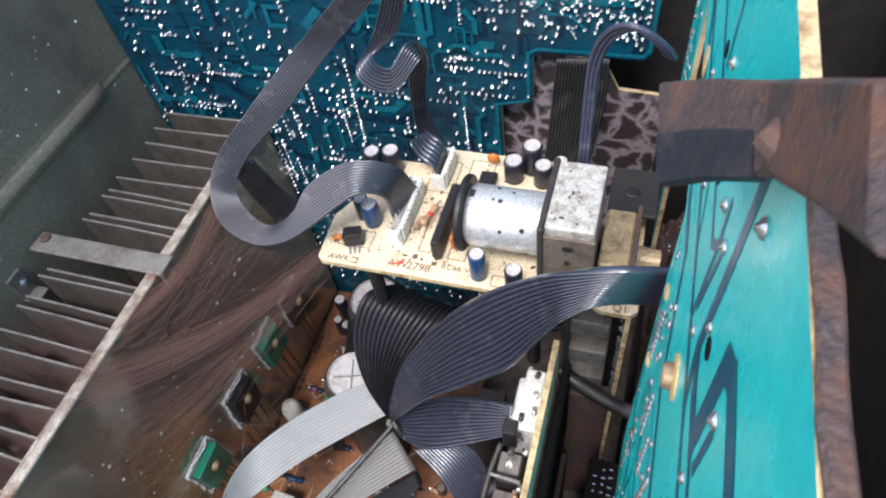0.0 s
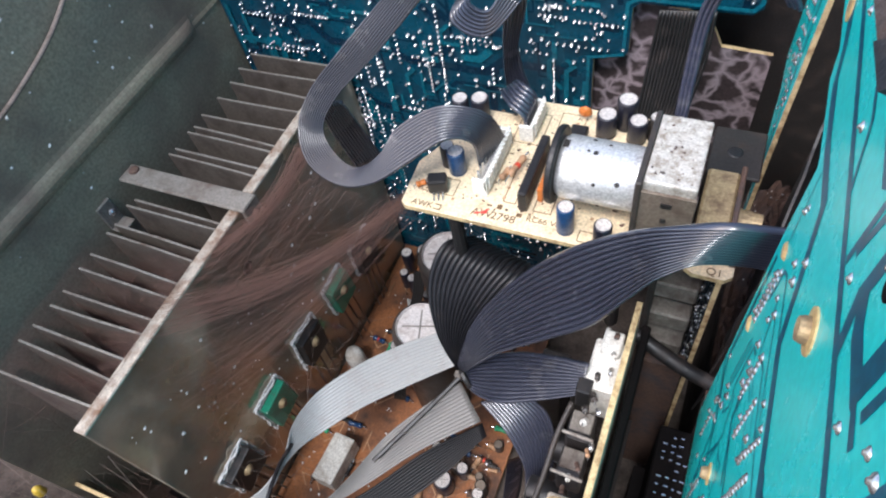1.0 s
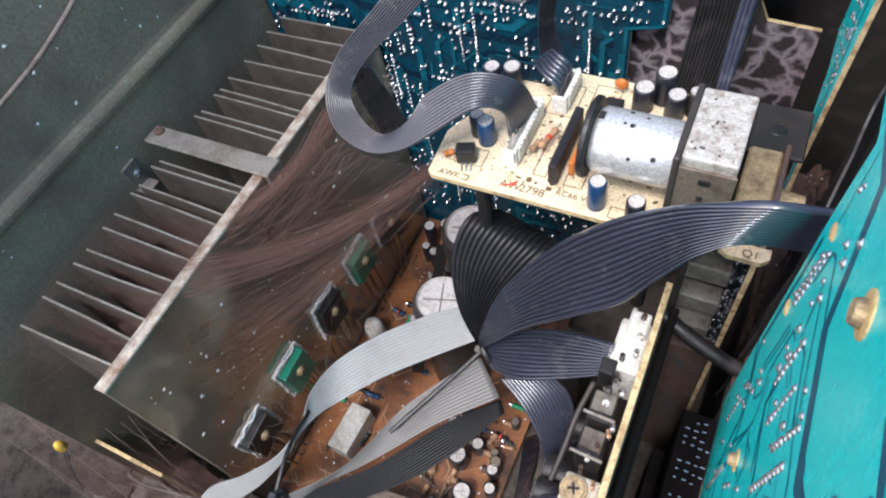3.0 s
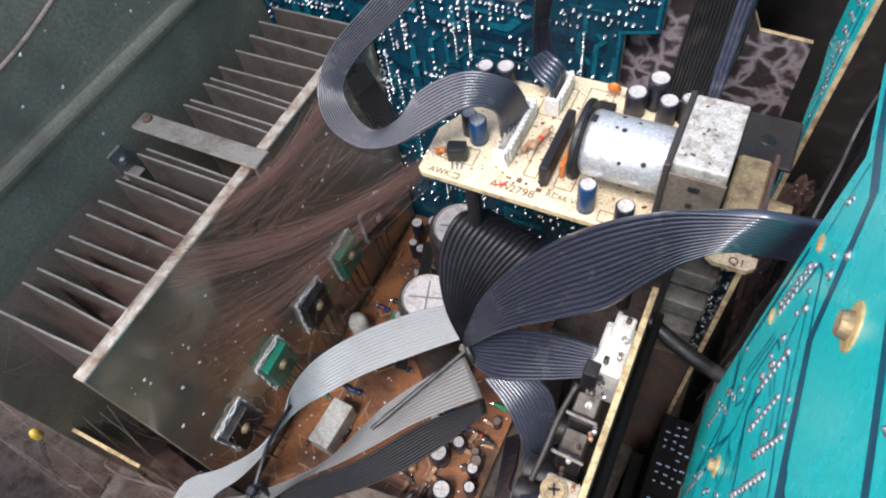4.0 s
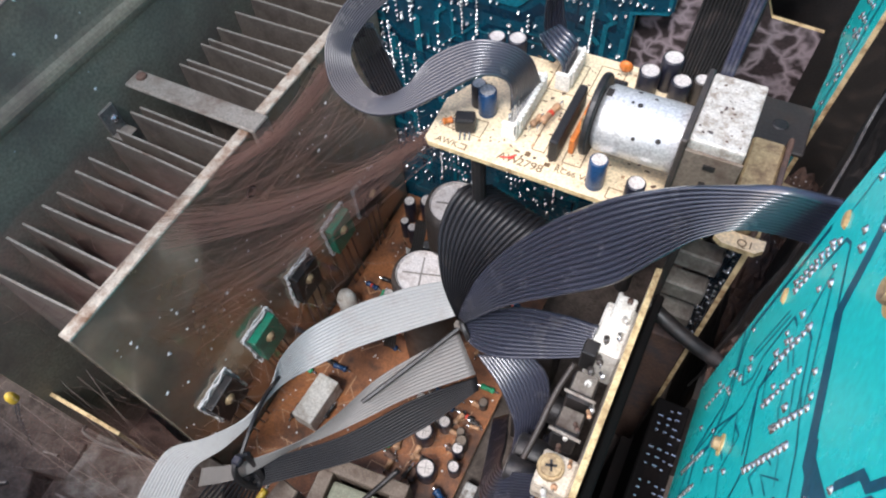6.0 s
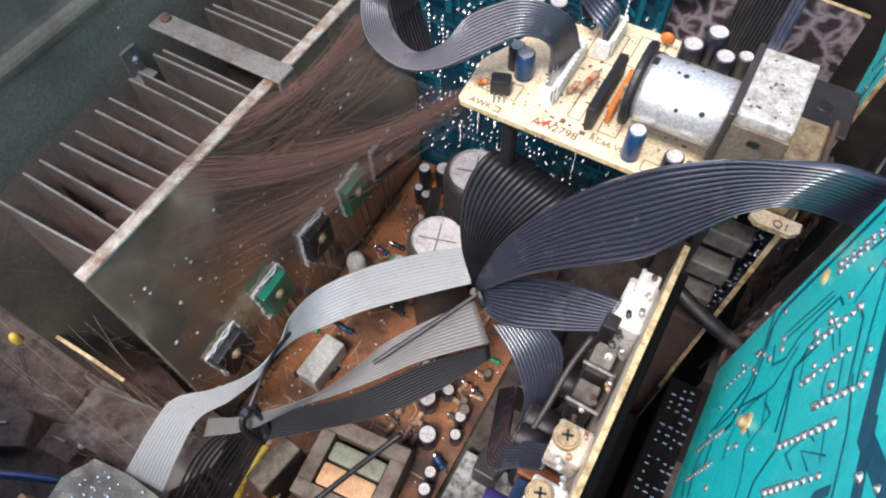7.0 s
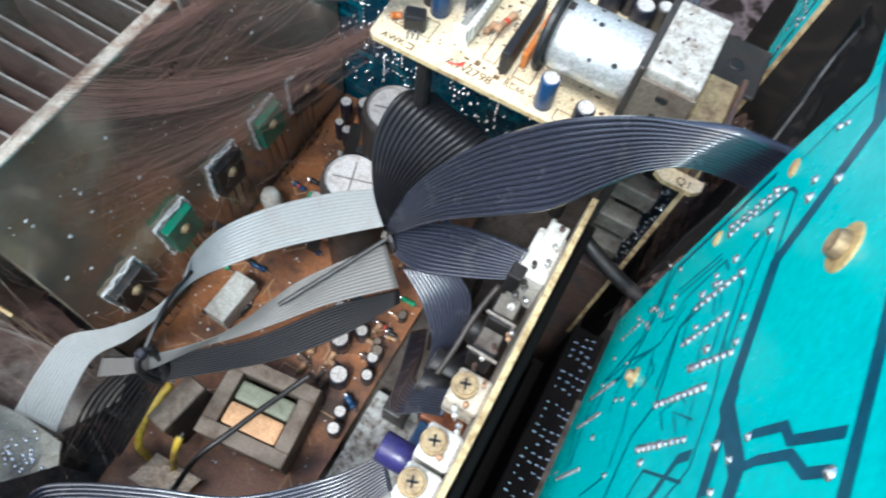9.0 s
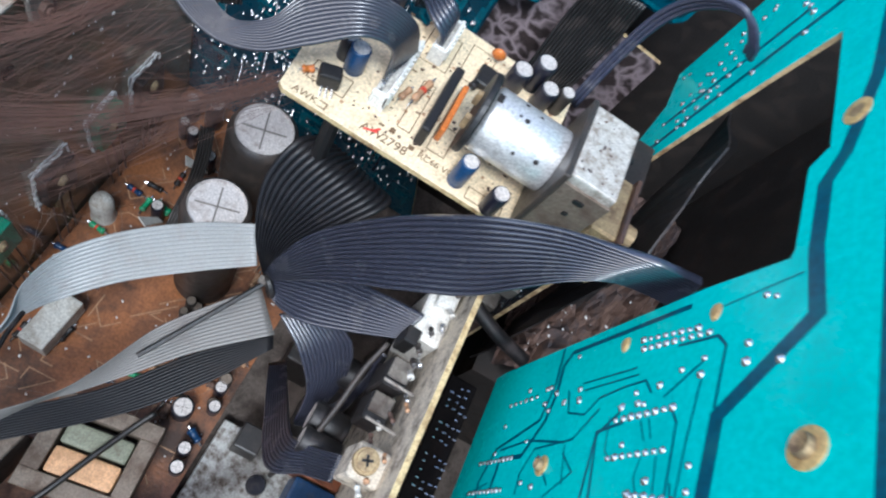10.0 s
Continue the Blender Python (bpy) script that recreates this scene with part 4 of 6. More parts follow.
    for k in (-1, 0, 1):
        part("leg", tube([(k * 0.0013, -0.002, 0.001), (k * 0.0013, -0.0045, 0.0)], 0.00025, 5, 3), M_SOLDER, tr)
    ch = thing("chip", "small black chip with pale markings on the cream board", "component")
    part("case", box(-0.0150, -0.0100, 0.1405, 0.1475, z + 0.0004, z + 0.0032, 0.0004), M_BLACK, ch)


build_cream_board()


# ---- turquoise board ----
CYAN_X = 0.0385
CYAN = [(-0.035, 0.058), (0.0905, 0.058), (0.0912, 0.064), (0.0900, 0.146), (0.0885, 0.1650), (0.0900, 0.1657), (0.1080, 0.1660), (0.1106, 0.1700), (0.1435, 0.1695), (0.1460, 0.1500), (0.1490, 0.1200), (0.1510, 0.0950), (0.1530, 0.0680), (0.1585, 0.0680), (0.1600, 0.0920), (0.1720, 0.1080), (0.1850, 0.1100), (0.1850, 0.2225), (0.0600, 0.2225), (-0.035, 0.2225)]


def build_cyan_board():
    bd = thing("main_board", "upright turquoise circuit board with dark tracks and silver solder", "circuit board")
    o, ux, uy = (CYAN_X, 0, 0), (0, -1, 0), (0, 0, 1)
    flip = [(-y, z) for y, z in CYAN][::-1]
    part("board", slab(flip, o, ux, uy, 0.0012), [M_CYAN, M_EDGE], bd)
    rnd = random.Random(21)

    def ok(p, g=0.002):
        return all(inside((p[0] + a, p[1] + b), CYAN) for a, b in ((g, 0), (-g, 0), (0, g), (0, -g)))

    lines, dots = [], []
    # long dark gaps that follow the board's edge
    main = [
        (0.0030, [(0.1420, 0.1800), (0.1238, 0.1783), (0.1070, 0.1734), (0.1020, 0.1700), (0.0882, 0.1699), (0.0756, 0.1715), (0.0621, 0.1552), (0.0400, 0.1554), (0.0300, 0.1640), (-0.03, 0.1640)]),
        (0.0017, [(0.1480, 0.1800), (0.1341, 0.1805), (0.0915, 0.1820), (0.0354, 0.1828), (-0.03, 0.1828)]),
        (0.0013, [(0.1300, 0.1932), (0.1148, 0.1932), (0.0789, 0.1936)]),
        (0.0022, [(0.0464, 0.1826), (0.0497, 0.1886), (0.0491, 0.2023), (0.0487, 0.2220)]),
        (0.0030, [(0.0494, 0.1900), (0.0455, 0.1888), (0.0395, 0.1895), (0.0398, 0.2042), (0.0375, 0.2062), (0.0150, 0.2065)]),
        (0.0012, [(0.0724, 0.1940), (0.0599, 0.1935), (0.0566, 0.1972), (0.0570, 0.2034)]),
        (0.0010, [(0.0790, 0.1895), (0.0736, 0.1887), (0.0679, 0.1828)]),
        (0.0011, [(0.0563, 0.1868), (0.0537, 0.2003)]),
        (0.0011, [(0.0575, 0.1837), (0.0561, 0.1996)]),
        (0.0014, [(0.0340, 0.1891), (0.0395, 0.1893)]),
        (0.0012, [(0.0361, 0.1911), (0.0361, 0.2000)]),
        (0.0012, [(0.0861, 0.1960), (0.0861, 0.2140), (0.1000, 0.2180)]),
        (0.0020, [(0.1050, 0.2000), (0.1050, 0.2080), (0.1200, 0.2080)]),
        (0.0018, [(0.0180, 0.1900), (0.0280, 0.1900), (0.0280, 0.2000), (0.0100, 0.2000)]),
        (0.0016, [(-0.02, 0.1400), (0.0280, 0.1400), (0.0340, 0.1460), (0.0340, 0.1500)]),
        (0.0014, [(0.155, 0.100), (0.155, 0.175), (0.165, 0.185)]),
        (0.0012, [(0.162, 0.110), (0.162, 0.160)]),
    ]
    lines += main
    upper_tracks = [
        (0.0003, [(0.0844, 0.1682), (0.0838, 0.1496)]),
        (0.0012, [(0.0870, 0.1429), (0.0878, 0.1018), (0.0845, 0.0990), (0.0770, 0.1001), (0.0702, 0.0989), (0.0619, 0.0925), (0.0623, 0.0813), (0.0536, 0.0818)]),
        (0.0006, [(0.0785, 0.1418), (0.0777, 0.1519), (0.0752, 0.1542), (0.0635, 0.1543)]),
        (0.0005, [(0.0736, 0.1499), (0.0681, 0.1410)]),
        (0.0004, [(0.0699, 0.1499), (0.0590, 0.1494), (0.0493, 0.1495)]),
        (0.0005, [(0.0657, 0.1437), (0.0625, 0.1460), (0.0494, 0.1471)]),
        (0.0007, [(0.0672, 0.1286), (0.0632, 0.1225), (0.0504, 0.1230)]),
        (0.0005, [(0.0767, 0.1056), (0.0704, 0.1087), (0.0689, 0.1157), (0.0720, 0.1198), (0.0729, 0.1281), (0.0729, 0.1345), (0.0698, 0.1370)]),
    ]
    fine_tracks = [
        (0.0004, [(0.0772, 0.1110), (0.0766, 0.1305)]),
        (0.0004, [(0.0752, 0.1125), (0.0748, 0.1317)]),
        (0.0005, [(0.0693, 0.1210), (0.0635, 0.1138), (0.0631, 0.0984), (0.0573, 0.0948), (0.0525, 0.0959)]),
        (0.0004, [(0.0625, 0.1114), (0.0535, 0.1149)]),
        (0.0004, [(0.0615, 0.1008), (0.0537, 0.1091)]),
        (0.0003, [(0.0644, 0.1360), (0.0600, 0.1384)]),
        (0.0003, [(0.0644, 0.1383), (0.0602, 0.1402)]),
        (0.0003, [(0.0572, 0.1387), (0.0535, 0.1380), (0.0497, 0.1399)]),
        (0.0003, [(0.0568, 0.1428), (0.0496, 0.1441)]),
        (0.0003, [(0.0668, 0.1257), (0.0595, 0.1271), (0.0570, 0.1300)]),
    ]
    lower_tracks = [
        (0.0009, [(0.0906, 0.0965), (0.0802, 0.0979), (0.0707, 0.0960), (0.0653, 0.0768), (0.0567, 0.0733), (0.0423, 0.0795)]),
        (0.0007, [(0.0648, 0.1308), (0.0639, 0.1224), (0.0516, 0.1256), (0.0466, 0.1263), (0.0421, 0.1202), (0.0295, 0.1186)]),
        (0.0004, [(0.0518, 0.1477), (0.0424, 0.1504), (0.0320, 0.1511), (0.0263, 0.1438)]),
        (0.0006, [(0.0632, 0.1110), (0.0658, 0.0933), (0.0648, 0.0797)]),
        (0.0004, [(0.0607, 0.1116), (0.0560, 0.1174), (0.0514, 0.1090), (0.0457, 0.1120), (0.0369, 0.1138)]),
    ]
    lower_fine_tracks = [
        (0.0005, [(0.0302, 0.1501), (0.0340, 0.1336), (0.0297, 0.1307)]),
        (0.0003, [(0.0403, 0.1355), (0.0442, 0.1309), (0.0456, 0.1380), (0.0434, 0.1410)]),
        (0.0003, [(0.0387, 0.1414), (0.0430, 0.1370), (0.0397, 0.1462)]),
        (0.0004, [(0.0562, 0.0791), (0.0536, 0.0686), (0.0377, 0.0793)]),
        (0.0004, [(0.0355, 0.1134), (0.0329, 0.1010)]),
        (0.0002, [(0.0441, 0.1436), (0.0390, 0.1447)]),
    ]
    chips = [
        (0.0012, [(0.0340, 0.1647), (0.0337, 0.1711), (0.0318, 0.1729), (0.0311, 0.1812)]),
        (0.0012, [(0.0300, 0.1635), (0.0306, 0.1676), (0.0303, 0.1736), (0.0280, 0.1768), (0.0278, 0.1803)]),
        (0.0024, [(0.0420, 0.1565), (0.0355, 0.1568), (0.0276, 0.1574)]),
    ]
    lines += upper_tracks + lower_tracks
    chips += fine_tracks + lower_fine_tracks
    for k, (w, p) in enumerate(lines + chips):
        part("track", strips([(w, [(-y, z) for y, z in p])], o, ux, uy, 0.00006 + 0.0000012 * k), M_CYANLINE, bd)
    # rows of chip pins
    def row(y, z, n, dy, dz, rows=1, gap=(0, 0)):
        for r in range(rows):
            for k in range(n):
                dots.append((y + k * dy + r * gap[0], z + k * dz + r * gap[1]))
    row(0.0832, 0.1300, 8, -0.0003, 0.0023)
    row(0.0808, 0.1309, 9, -0.0002, 0.0023)
    row(0.0656, 0.1280, 8, 0.0, 0.0023)
    row(0.0578, 0.1286, 8, 0.0, 0.0022)
    row(0.0465, 0.1273, 9, -0.0002, 0.0023)
    row(0.0385, 0.1272, 9, -0.0002, 0.0023)
    row(0.0505, 0.1373, 7, -0.0003, 0.0023)
    row(0.0682, 0.1287, 2, 0.0, 0.0050)
    row(0.0620, 0.0700, 9, 0.0, 0.0022)
    row(0.0540, 0.0700, 9, 0.0, 0.0022)
    row(0.0400, 0.0720, 9, 0.0, 0.0023)
    row(0.0320, 0.0720, 9, 0.0, 0.0023)
    row(0.0300, 0.1030, 9, 0.0, 0.0023)
    row(0.0220, 0.1030, 9, 0.0, 0.0023)
    row(0.0150, 0.1280, 9, 0.0, 0.0023)
    row(0.0780, 0.0760, 6, 0.0, 0.0028)
    dots += [(0.0763, 0.1853), (0.0536, 0.2008), (0.0538, 0.1856), (0.0591, 0.2004), (0.0367, 0.2006), (0.0373, 0.1858), (0.0993, 0.1851), (0.1211, 0.1859), (0.0981, 0.2010), (0.0808, 0.2006)]
    dots += [(0.0792, 0.0946), (0.0729, 0.1116), (0.0827, 0.1613), (0.0817, 0.1634), (0.0742, 0.1591), (0.0708, 0.1592), (0.0739, 0.1495), (0.0708, 0.1494), (0.0316, 0.1614), (0.0770, 0.1000), (0.0735, 0.1050), (0.0760, 0.1105)]
    dots += [(0.0793, 0.0961), (0.0750, 0.0957), (0.0740, 0.1051), (0.0733, 0.1114), (0.0707, 0.1323), (0.0709, 0.1390), (0.0677, 0.1355), (0.0686, 0.1289), (0.0729, 0.1442), (0.0601, 0.1321), (0.0501, 0.1383), (0.0526, 0.1414), (0.0540, 0.0836), (0.0539, 0.1023), (0.0605, 0.1014)]
    dots.append((0.0338, 0.1642))
    dots.append((0.0276, 0.1804))
    dots.append((0.0340, 0.1568))
    dots.append((0.0280, 0.1595))
    dots.append((0.0526, 0.1411))
    dots.append((0.0551, 0.0969))
    dots.append((0.0502, 0.1132))
    dots.append((0.0356, 0.1310))
    dots.append((0.0358, 0.1131))
    row(0.1550, 0.1180, 8, 0.0012, 0.0035, 3, (0.006, 0.001))
    for _ in range(20):
        p = (rnd.uniform(-0.02, 0.086), rnd.uniform(0.064, 0.12))
        dots.append(p)
    for _ in range(14):
        dots.append((rnd.uniform(-0.02, 0.070), rnd.uniform(0.135, 0.215)))
    for _ in range(40):
        dots.append((rnd.uniform(0.153, 0.183), rnd.uniform(0.10, 0.20)))
    me = mesh_of(joint_mesh(0.00078, 0.00040), "solder_point", M_SOLDER, True)
    face = Matrix.Rotation(radians(-90), 4, "Y")
    for y, z in [d for d in dots if ok(d, 0.001)][:298]:
        ob = new("solder_point", me)
        ob.parent = bd
        ob.matrix_basis = Matrix.Translation((CYAN_X - 0.00005, y, z)) @ face @ Matrix.Rotation(rnd.uniform(0, 6), 4, "Z") @ Matrix.Scale(rnd.uniform(0.8, 1.25), 4)
    for y, z in ((0.0459, 0.1957), (0.0676, 0.1960), (0.0900, 0.1959)):
        part("slot_hole", lathe([(0, 0.0002), (0.0011, 0.0002), (0.0012, 0.0)], 8, Matrix.Translation((CYAN_X, y, z)) @ face), M_VOID, bd)
    # screw eyes with tarnished rings
    for y, z, r in ((0.0549, 0.1724, 0.0034), (0.0585, 0.1043, 0.0026), (0.1158, 0.1748, 0.0030), (0.0100, 0.1080, 0.0026)):
        r *= 0.9
        m = Matrix.Translation((CYAN_X, y, z)) @ face
        ring = part("eyelet", lathe([(r * 0.5, 0.0003), (r * 0.62, 0.0004), (r, 0.00025), (r * 1.03, 0)], 20, m), M_COPPER, bd, "tarnished copper ring")
        if z != 0.1748:
            part("rivet", lathe([(0, 0.0012), (r * 0.25, 0.0012), (r * 0.5, 0.0016), (r * 0.58, 0.0010), (r * 0.6, 0)], 16, m), M_BRASS, ring, "dull brass rivet")
        else:
            part("bore", lathe([(0, 0.00035), (r * 0.52, 0.00035)], 14, m), M_BRASS, ring)
    for y, z in ((0.0832, 0.1500), (0.0838, 0.1240)):
        part("jumper_pad", lathe([(0, 0.0006), (0.0010, 0.0005), (0.0014, 0)], 10, Matrix.Translation((CYAN_X, y, z)) @ face @ Matrix.Diagonal((1, 1.4, 1, 1))), M_COPPER, bd)


build_cyan_board()

br = thing("rusty_bracket", "rusty dark metal bracket bolted over the turquoise board's edge", "bracket")


def bracket_mesh():
    a = [Vector(p) for p in ((0.0310, 0.0597, 0.2135), (0.0340, 0.0530, 0.2195), (0.0366, 0.0462, 0.2250), (0.0371, 0.0395, 0.2305), (0.0372, 0.0324, 0.2360))]
    b = [Vector(p) for p in ((0.0320, 0.0482, 0.2135), (0.0345, 0.0435, 0.2195), (0.0366, 0.0386, 0.2250), (0.0368, 0.0320, 0.2305), (0.0364, 0.0251, 0.2360))]
    bm = bmesh.new()
    rows = []
    for i in range(5):
        up = (a[min(i + 1, 4)] - a[max(i - 1, 0)]).cross(b[i] - a[i]).normalized() * 0.0008
        rows.append([bm.verts.new(p) for p in (a[i], b[i], b[i] - up, a[i] - up)])
    for lo, hi in zip(rows, rows[1:]):
        for k in range(4):
            bm.faces.new((lo[k], lo[(k + 1) % 4], hi[(k + 1) % 4], hi[k]))
    bm.faces.new(rows[0])
    bm.faces.new(rows[-1])
    bmesh.ops.bevel(bm, geom=bm.edges[:], offset=0.0003, segments=1, affect="EDGES")
    return bm


part("arm", bracket_mesh(), M_BRACKET, br)
lip = bmesh.new()
lip_rows = []
for p, q in (((0.0310, 0.0597, 0.2135), (0.0320, 0.0482, 0.2135)), ((0.0340, 0.0530, 0.2195), (0.0345, 0.0435, 0.2195)), ((0.0362, 0.0474, 0.2240), (0.0362, 0.0394, 0.2240))):
    p, q = Vector(p), Vector(q)
    out = Vector((-0.0008, -0.0001, 0.0004))
    lip_rows.append([lip.verts.new(v) for v in (p.lerp(q, 0.56) + out, p.lerp(q, 1.01) + out, p.lerp(q, 1.01), p.lerp(q, 0.56))])
for lo, hi in zip(lip_rows, lip_rows[1:]):
    for k in range(4):
        lip.faces.new((lo[k], lo[(k + 1) % 4], hi[(k + 1) % 4], hi[k]))
lip.faces.new(lip_rows[0][::-1])
lip.faces.new(lip_rows[-1])
bmesh.ops.recalc_face_normals(lip, faces=lip.faces[:])
part("lip", lip, M_BLUED, br, "dark blued steel lip")
rail = box(CYAN_X + 0.0001, CYAN_X + 0.0014, -0.0345, 0.0420, 0.2226, 0.2232, 0.0002)
bmesh.ops.subdivide_edges(rail, edges=[e for e in rail.edges if e.calc_length() > 0.02], cuts=30, use_grid_fill=True)
for v in rail.verts:
    v.co += Vector((1, 0, 0.2)) * 0.0003 * noise.noise(v.co * 220)
rr = thing("rusty_rail", "rust-brown metal rail clamped on the turquoise board's rim", "rail")
part("channel", rail, M_BRACKET, rr)
part("bolt", lathe([(0, 0.0022), (0.0016, 0.002), (0.0024, 0.001), (0.0026, 0)], 6, Matrix.Translation((0.0366, 0.0400, 0.2260)) @ Matrix.Scale(0.6, 4)), M_RUST, br, "rust-red bolt head")


# ---- narrow upright board ----
NB_X = 0.0152


def build_narrow_board():
    bd = thing("preamp_board", "narrow upright circuit board with a cream cut edge and crowded parts", "circuit board")
    part("board", slab([(-0.106, 0.0), (0.03, 0.0), (0.03, 0.083), (-0.03, 0.085), (-0.106, 0.085)], (NB_X, 0, 0), (0, -1, 0), (0, 0, 1), 0.0016), [M_DUSTBOARD, M_EDGE], bd)
    cn = thing("white_connector", "off-white plastic connector with a black insert on the narrow board", "connector")
    bm = box(0.0065, NB_X, 0.0840, 0.1000, 0.0500, 0.0700, 0.0006)
    part("housing", bm, M_WHITE, cn)
    part("latch", box(0.0085, NB_X - 0.001, 0.0945, 0.1015, 0.0660, 0.0735, 0.0005), M_WHITE, cn)
    part("insert", box(0.0050, 0.0092, 0.0815, 0.0862, 0.0600, 0.0706, 0.0004), M_BLACK, cn, "black plastic insert")
    rnd = random.Random(17)
    for y, r in ((0.0477, 0.0034), (0.0325, 0.0034), (0.0222, 0.0034)):
        tr = thing("trimmer", "round brass-topped trimmer with a cross slot in a white block", "trimmer")
        part("block", box(0.0062, NB_X, y - 0.0046, y + 0.0044, 0.0600, 0.0738, 0.0006), M_DUSTBOARD if y > 0.04 else M_WHITE, tr)
        top = part("knob", lathe([(0, 0.0022), (r * 0.75, 0.0022), (r * 0.8, 0.0017), (r * 0.95, 0.0017), (r, 0.001), (r, 0)], 22, Matrix.Translation((0.0092, y, 0.0745))), M_BRASS, tr, "tarnished round adjuster")
        for a in (20, 110):
            part("slot", box(-r * 0.42, r * 0.42, -0.0003, 0.0003, 0.00222, 0.0024, m=Matrix.Translation((0.0092, y, 0.0745)) @ Matrix.Rotation(radians(a), 4, "Z")), M_BLACK, top)
    for y, zz in ((0.0735, 0.067), (0.0640, 0.063)):
        rl = thing("film_box", "black box-shaped component with a grey top on the narrow board", "component")
        part("case", box(0.0055, 0.0125, y - 0.0042, y + 0.0042, 0.050, zz, 0.0006), M_BLACK, rl)
        part("lid", box(0.0060, 0.0120, y - 0.0020, y + 0.0038, zz - 0.0002, zz + 0.0008, 0.0003), M_PANELGREY, rl)
    for y in (0.0690, 0.0580):
        pn = thing("metal_pin", "bare metal pin lying across the narrow board", "pin")
        part("pin", rod((0.0050, y, 0.0715), (0.0135, y - 0.001, 0.0735), 0.0005, 8), M_ALU, pn)
    for k in range(22):
        y = 0.030 + 0.0034 * k + rnd.uniform(-0.0006, 0.0006)
        z = rnd.uniform(0.070, 0.079)
        m, lab = rnd.choice(((M_SLEEVE, "dusty dark resistor on the narrow board"), (M_RUST, "rust-brown part on the narrow board"), (M_TAN, "tan resistor on the narrow board"), (M_SOLDER, "bare bent lead on the narrow board"), (M_CERAMIC, "pale component on the narrow board")))
        x = NB_X - 0.0016 - rnd.uniform(0, 0.0045)
        resistor((x, y - 0.0012, z), (x - rnd.uniform(-0.001, 0.002), y + 0.0026, z - rnd.uniform(0.001, 0.007)), rnd.uniform(0.0006, 0.0010), m, lab, group="parts along the narrow board")
    for y, z, r in ((0.052, 0.040, 0.004), (0.060, 0.035, 0.005), (0.078, 0.03, 0.005), (0.0298, 0.045, 0.0045)):
        capacitor(0.0085, y, z, r, 0.012, M_VIOLET if y == 0.0298 else M_BLACK, "violet capacitor beside the narrow board" if y == 0.0298 else "black capacitor on the narrow board", Matrix.Rotation(radians(-90), 4, "Y"), group="capacitors on the narrow board")
    w = thing("grey_wire", "grey wire running along the narrow board", "wire")
    part("sheath", tube([(0.004, 0.083, 0.058), (0.0020, 0.074, 0.052), (0.0010, 0.062, 0.045), (-0.001, 0.050, 0.036), (-0.004, 0.042, 0.02)], 0.0009, 8, 6), M_SLEEVE, w, smooth=True)
    rl = thing("black_strip", "dark rail behind the narrow board", "rail")
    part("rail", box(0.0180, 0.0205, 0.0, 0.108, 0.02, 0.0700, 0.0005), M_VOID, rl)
    # pin block below the turquoise board
    pb = thing("pin_block", "black connector block with rows of bright pins", "connector")
    # Block and plinth are near-black, so the gap's shade is in their colour.
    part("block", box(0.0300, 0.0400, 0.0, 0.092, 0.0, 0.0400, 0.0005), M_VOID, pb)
    for k in range(34):
        for x in (0.0325, 0.0350, 0.0372, 0.0392):
            if rnd.random() < 0.30:
                continue
            y = 0.003 + 0.0026 * k + rnd.uniform(-0.0004, 0.0004)
            e, hh = rnd.uniform(0.0003, 0.0007), rnd.uniform(0.0403, 0.0415)
            part("pin", box(x - e, x + e, y - 0.00018, y + 0.00018, 0.0398, hh), M_SOLDER, pb)
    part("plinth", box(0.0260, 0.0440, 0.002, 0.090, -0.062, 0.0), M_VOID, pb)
    part("foot", box(0.0160, 0.0215, 0.0, 0.106, -0.062, 0.0), M_DARKMETAL, bd)
    for y in (0.045, 0.062):
        gt = thing("floor_cap", "upright dark component on the steel floor", "component")
        part("body", lathe([(0, 0.012), (0.0035, 0.012), (0.004, 0.011), (0.004, 0)], 16, Matrix.Translation((0.0, y, -0.062))), M_NAVY, gt)


build_narrow_board()


def build_gap_parts():
    for x0, x1, y0, y1, z0, z1, m, lab in (
        (-0.0165, -0.0065, 0.0520, 0.0620, -0.0535, -0.034, M_BLACK, "square black plug on the steel plate"),
        (-0.0160, -0.0020, 0.0900, 0.1040, -0.062, -0.030, M_BLACK, "black relay in the gap between the boards"),
        (-0.0200, -0.0080, 0.1120, 0.1300, -0.062, -0.010, M_SLEEVE, "dusty dark component in the gap between the boards"),
        (0.0000, 0.0110, 0.0700, 0.0850, -0.062, -0.020, M_BLACK, "black plastic block in the gap between the boards"),
        (0.0010, 0.0150, 0.0446, 0.0500, 0.016, 0.031, M_OLDORANGE, "orange-brown film capacitor on the narrow board"),
        (0.0020, 0.0150, 0.0345, 0.0440, 0.016, 0.031, M_BLUE, "dark blue film capacitor beside the narrow board"),
    ):
        t = thing("gap_component", lab, "component", "parts in the gap")
        part("case", box(x0, x1, y0, y1, z0 + 0.0006, z1, 0.0008, 2), m, t)
        for k in (0.25, 0.75):
            part("leg", box(x0 + (x1 - x0) * k - 0.0004, x0 + (x1 - x0) * k + 0.0004, (y0 + y1) / 2 - 0.0004, (y0 + y1) / 2 + 0.0004, z0, z0 + 0.0008), M_SOLDER, t)


build_gap_parts()


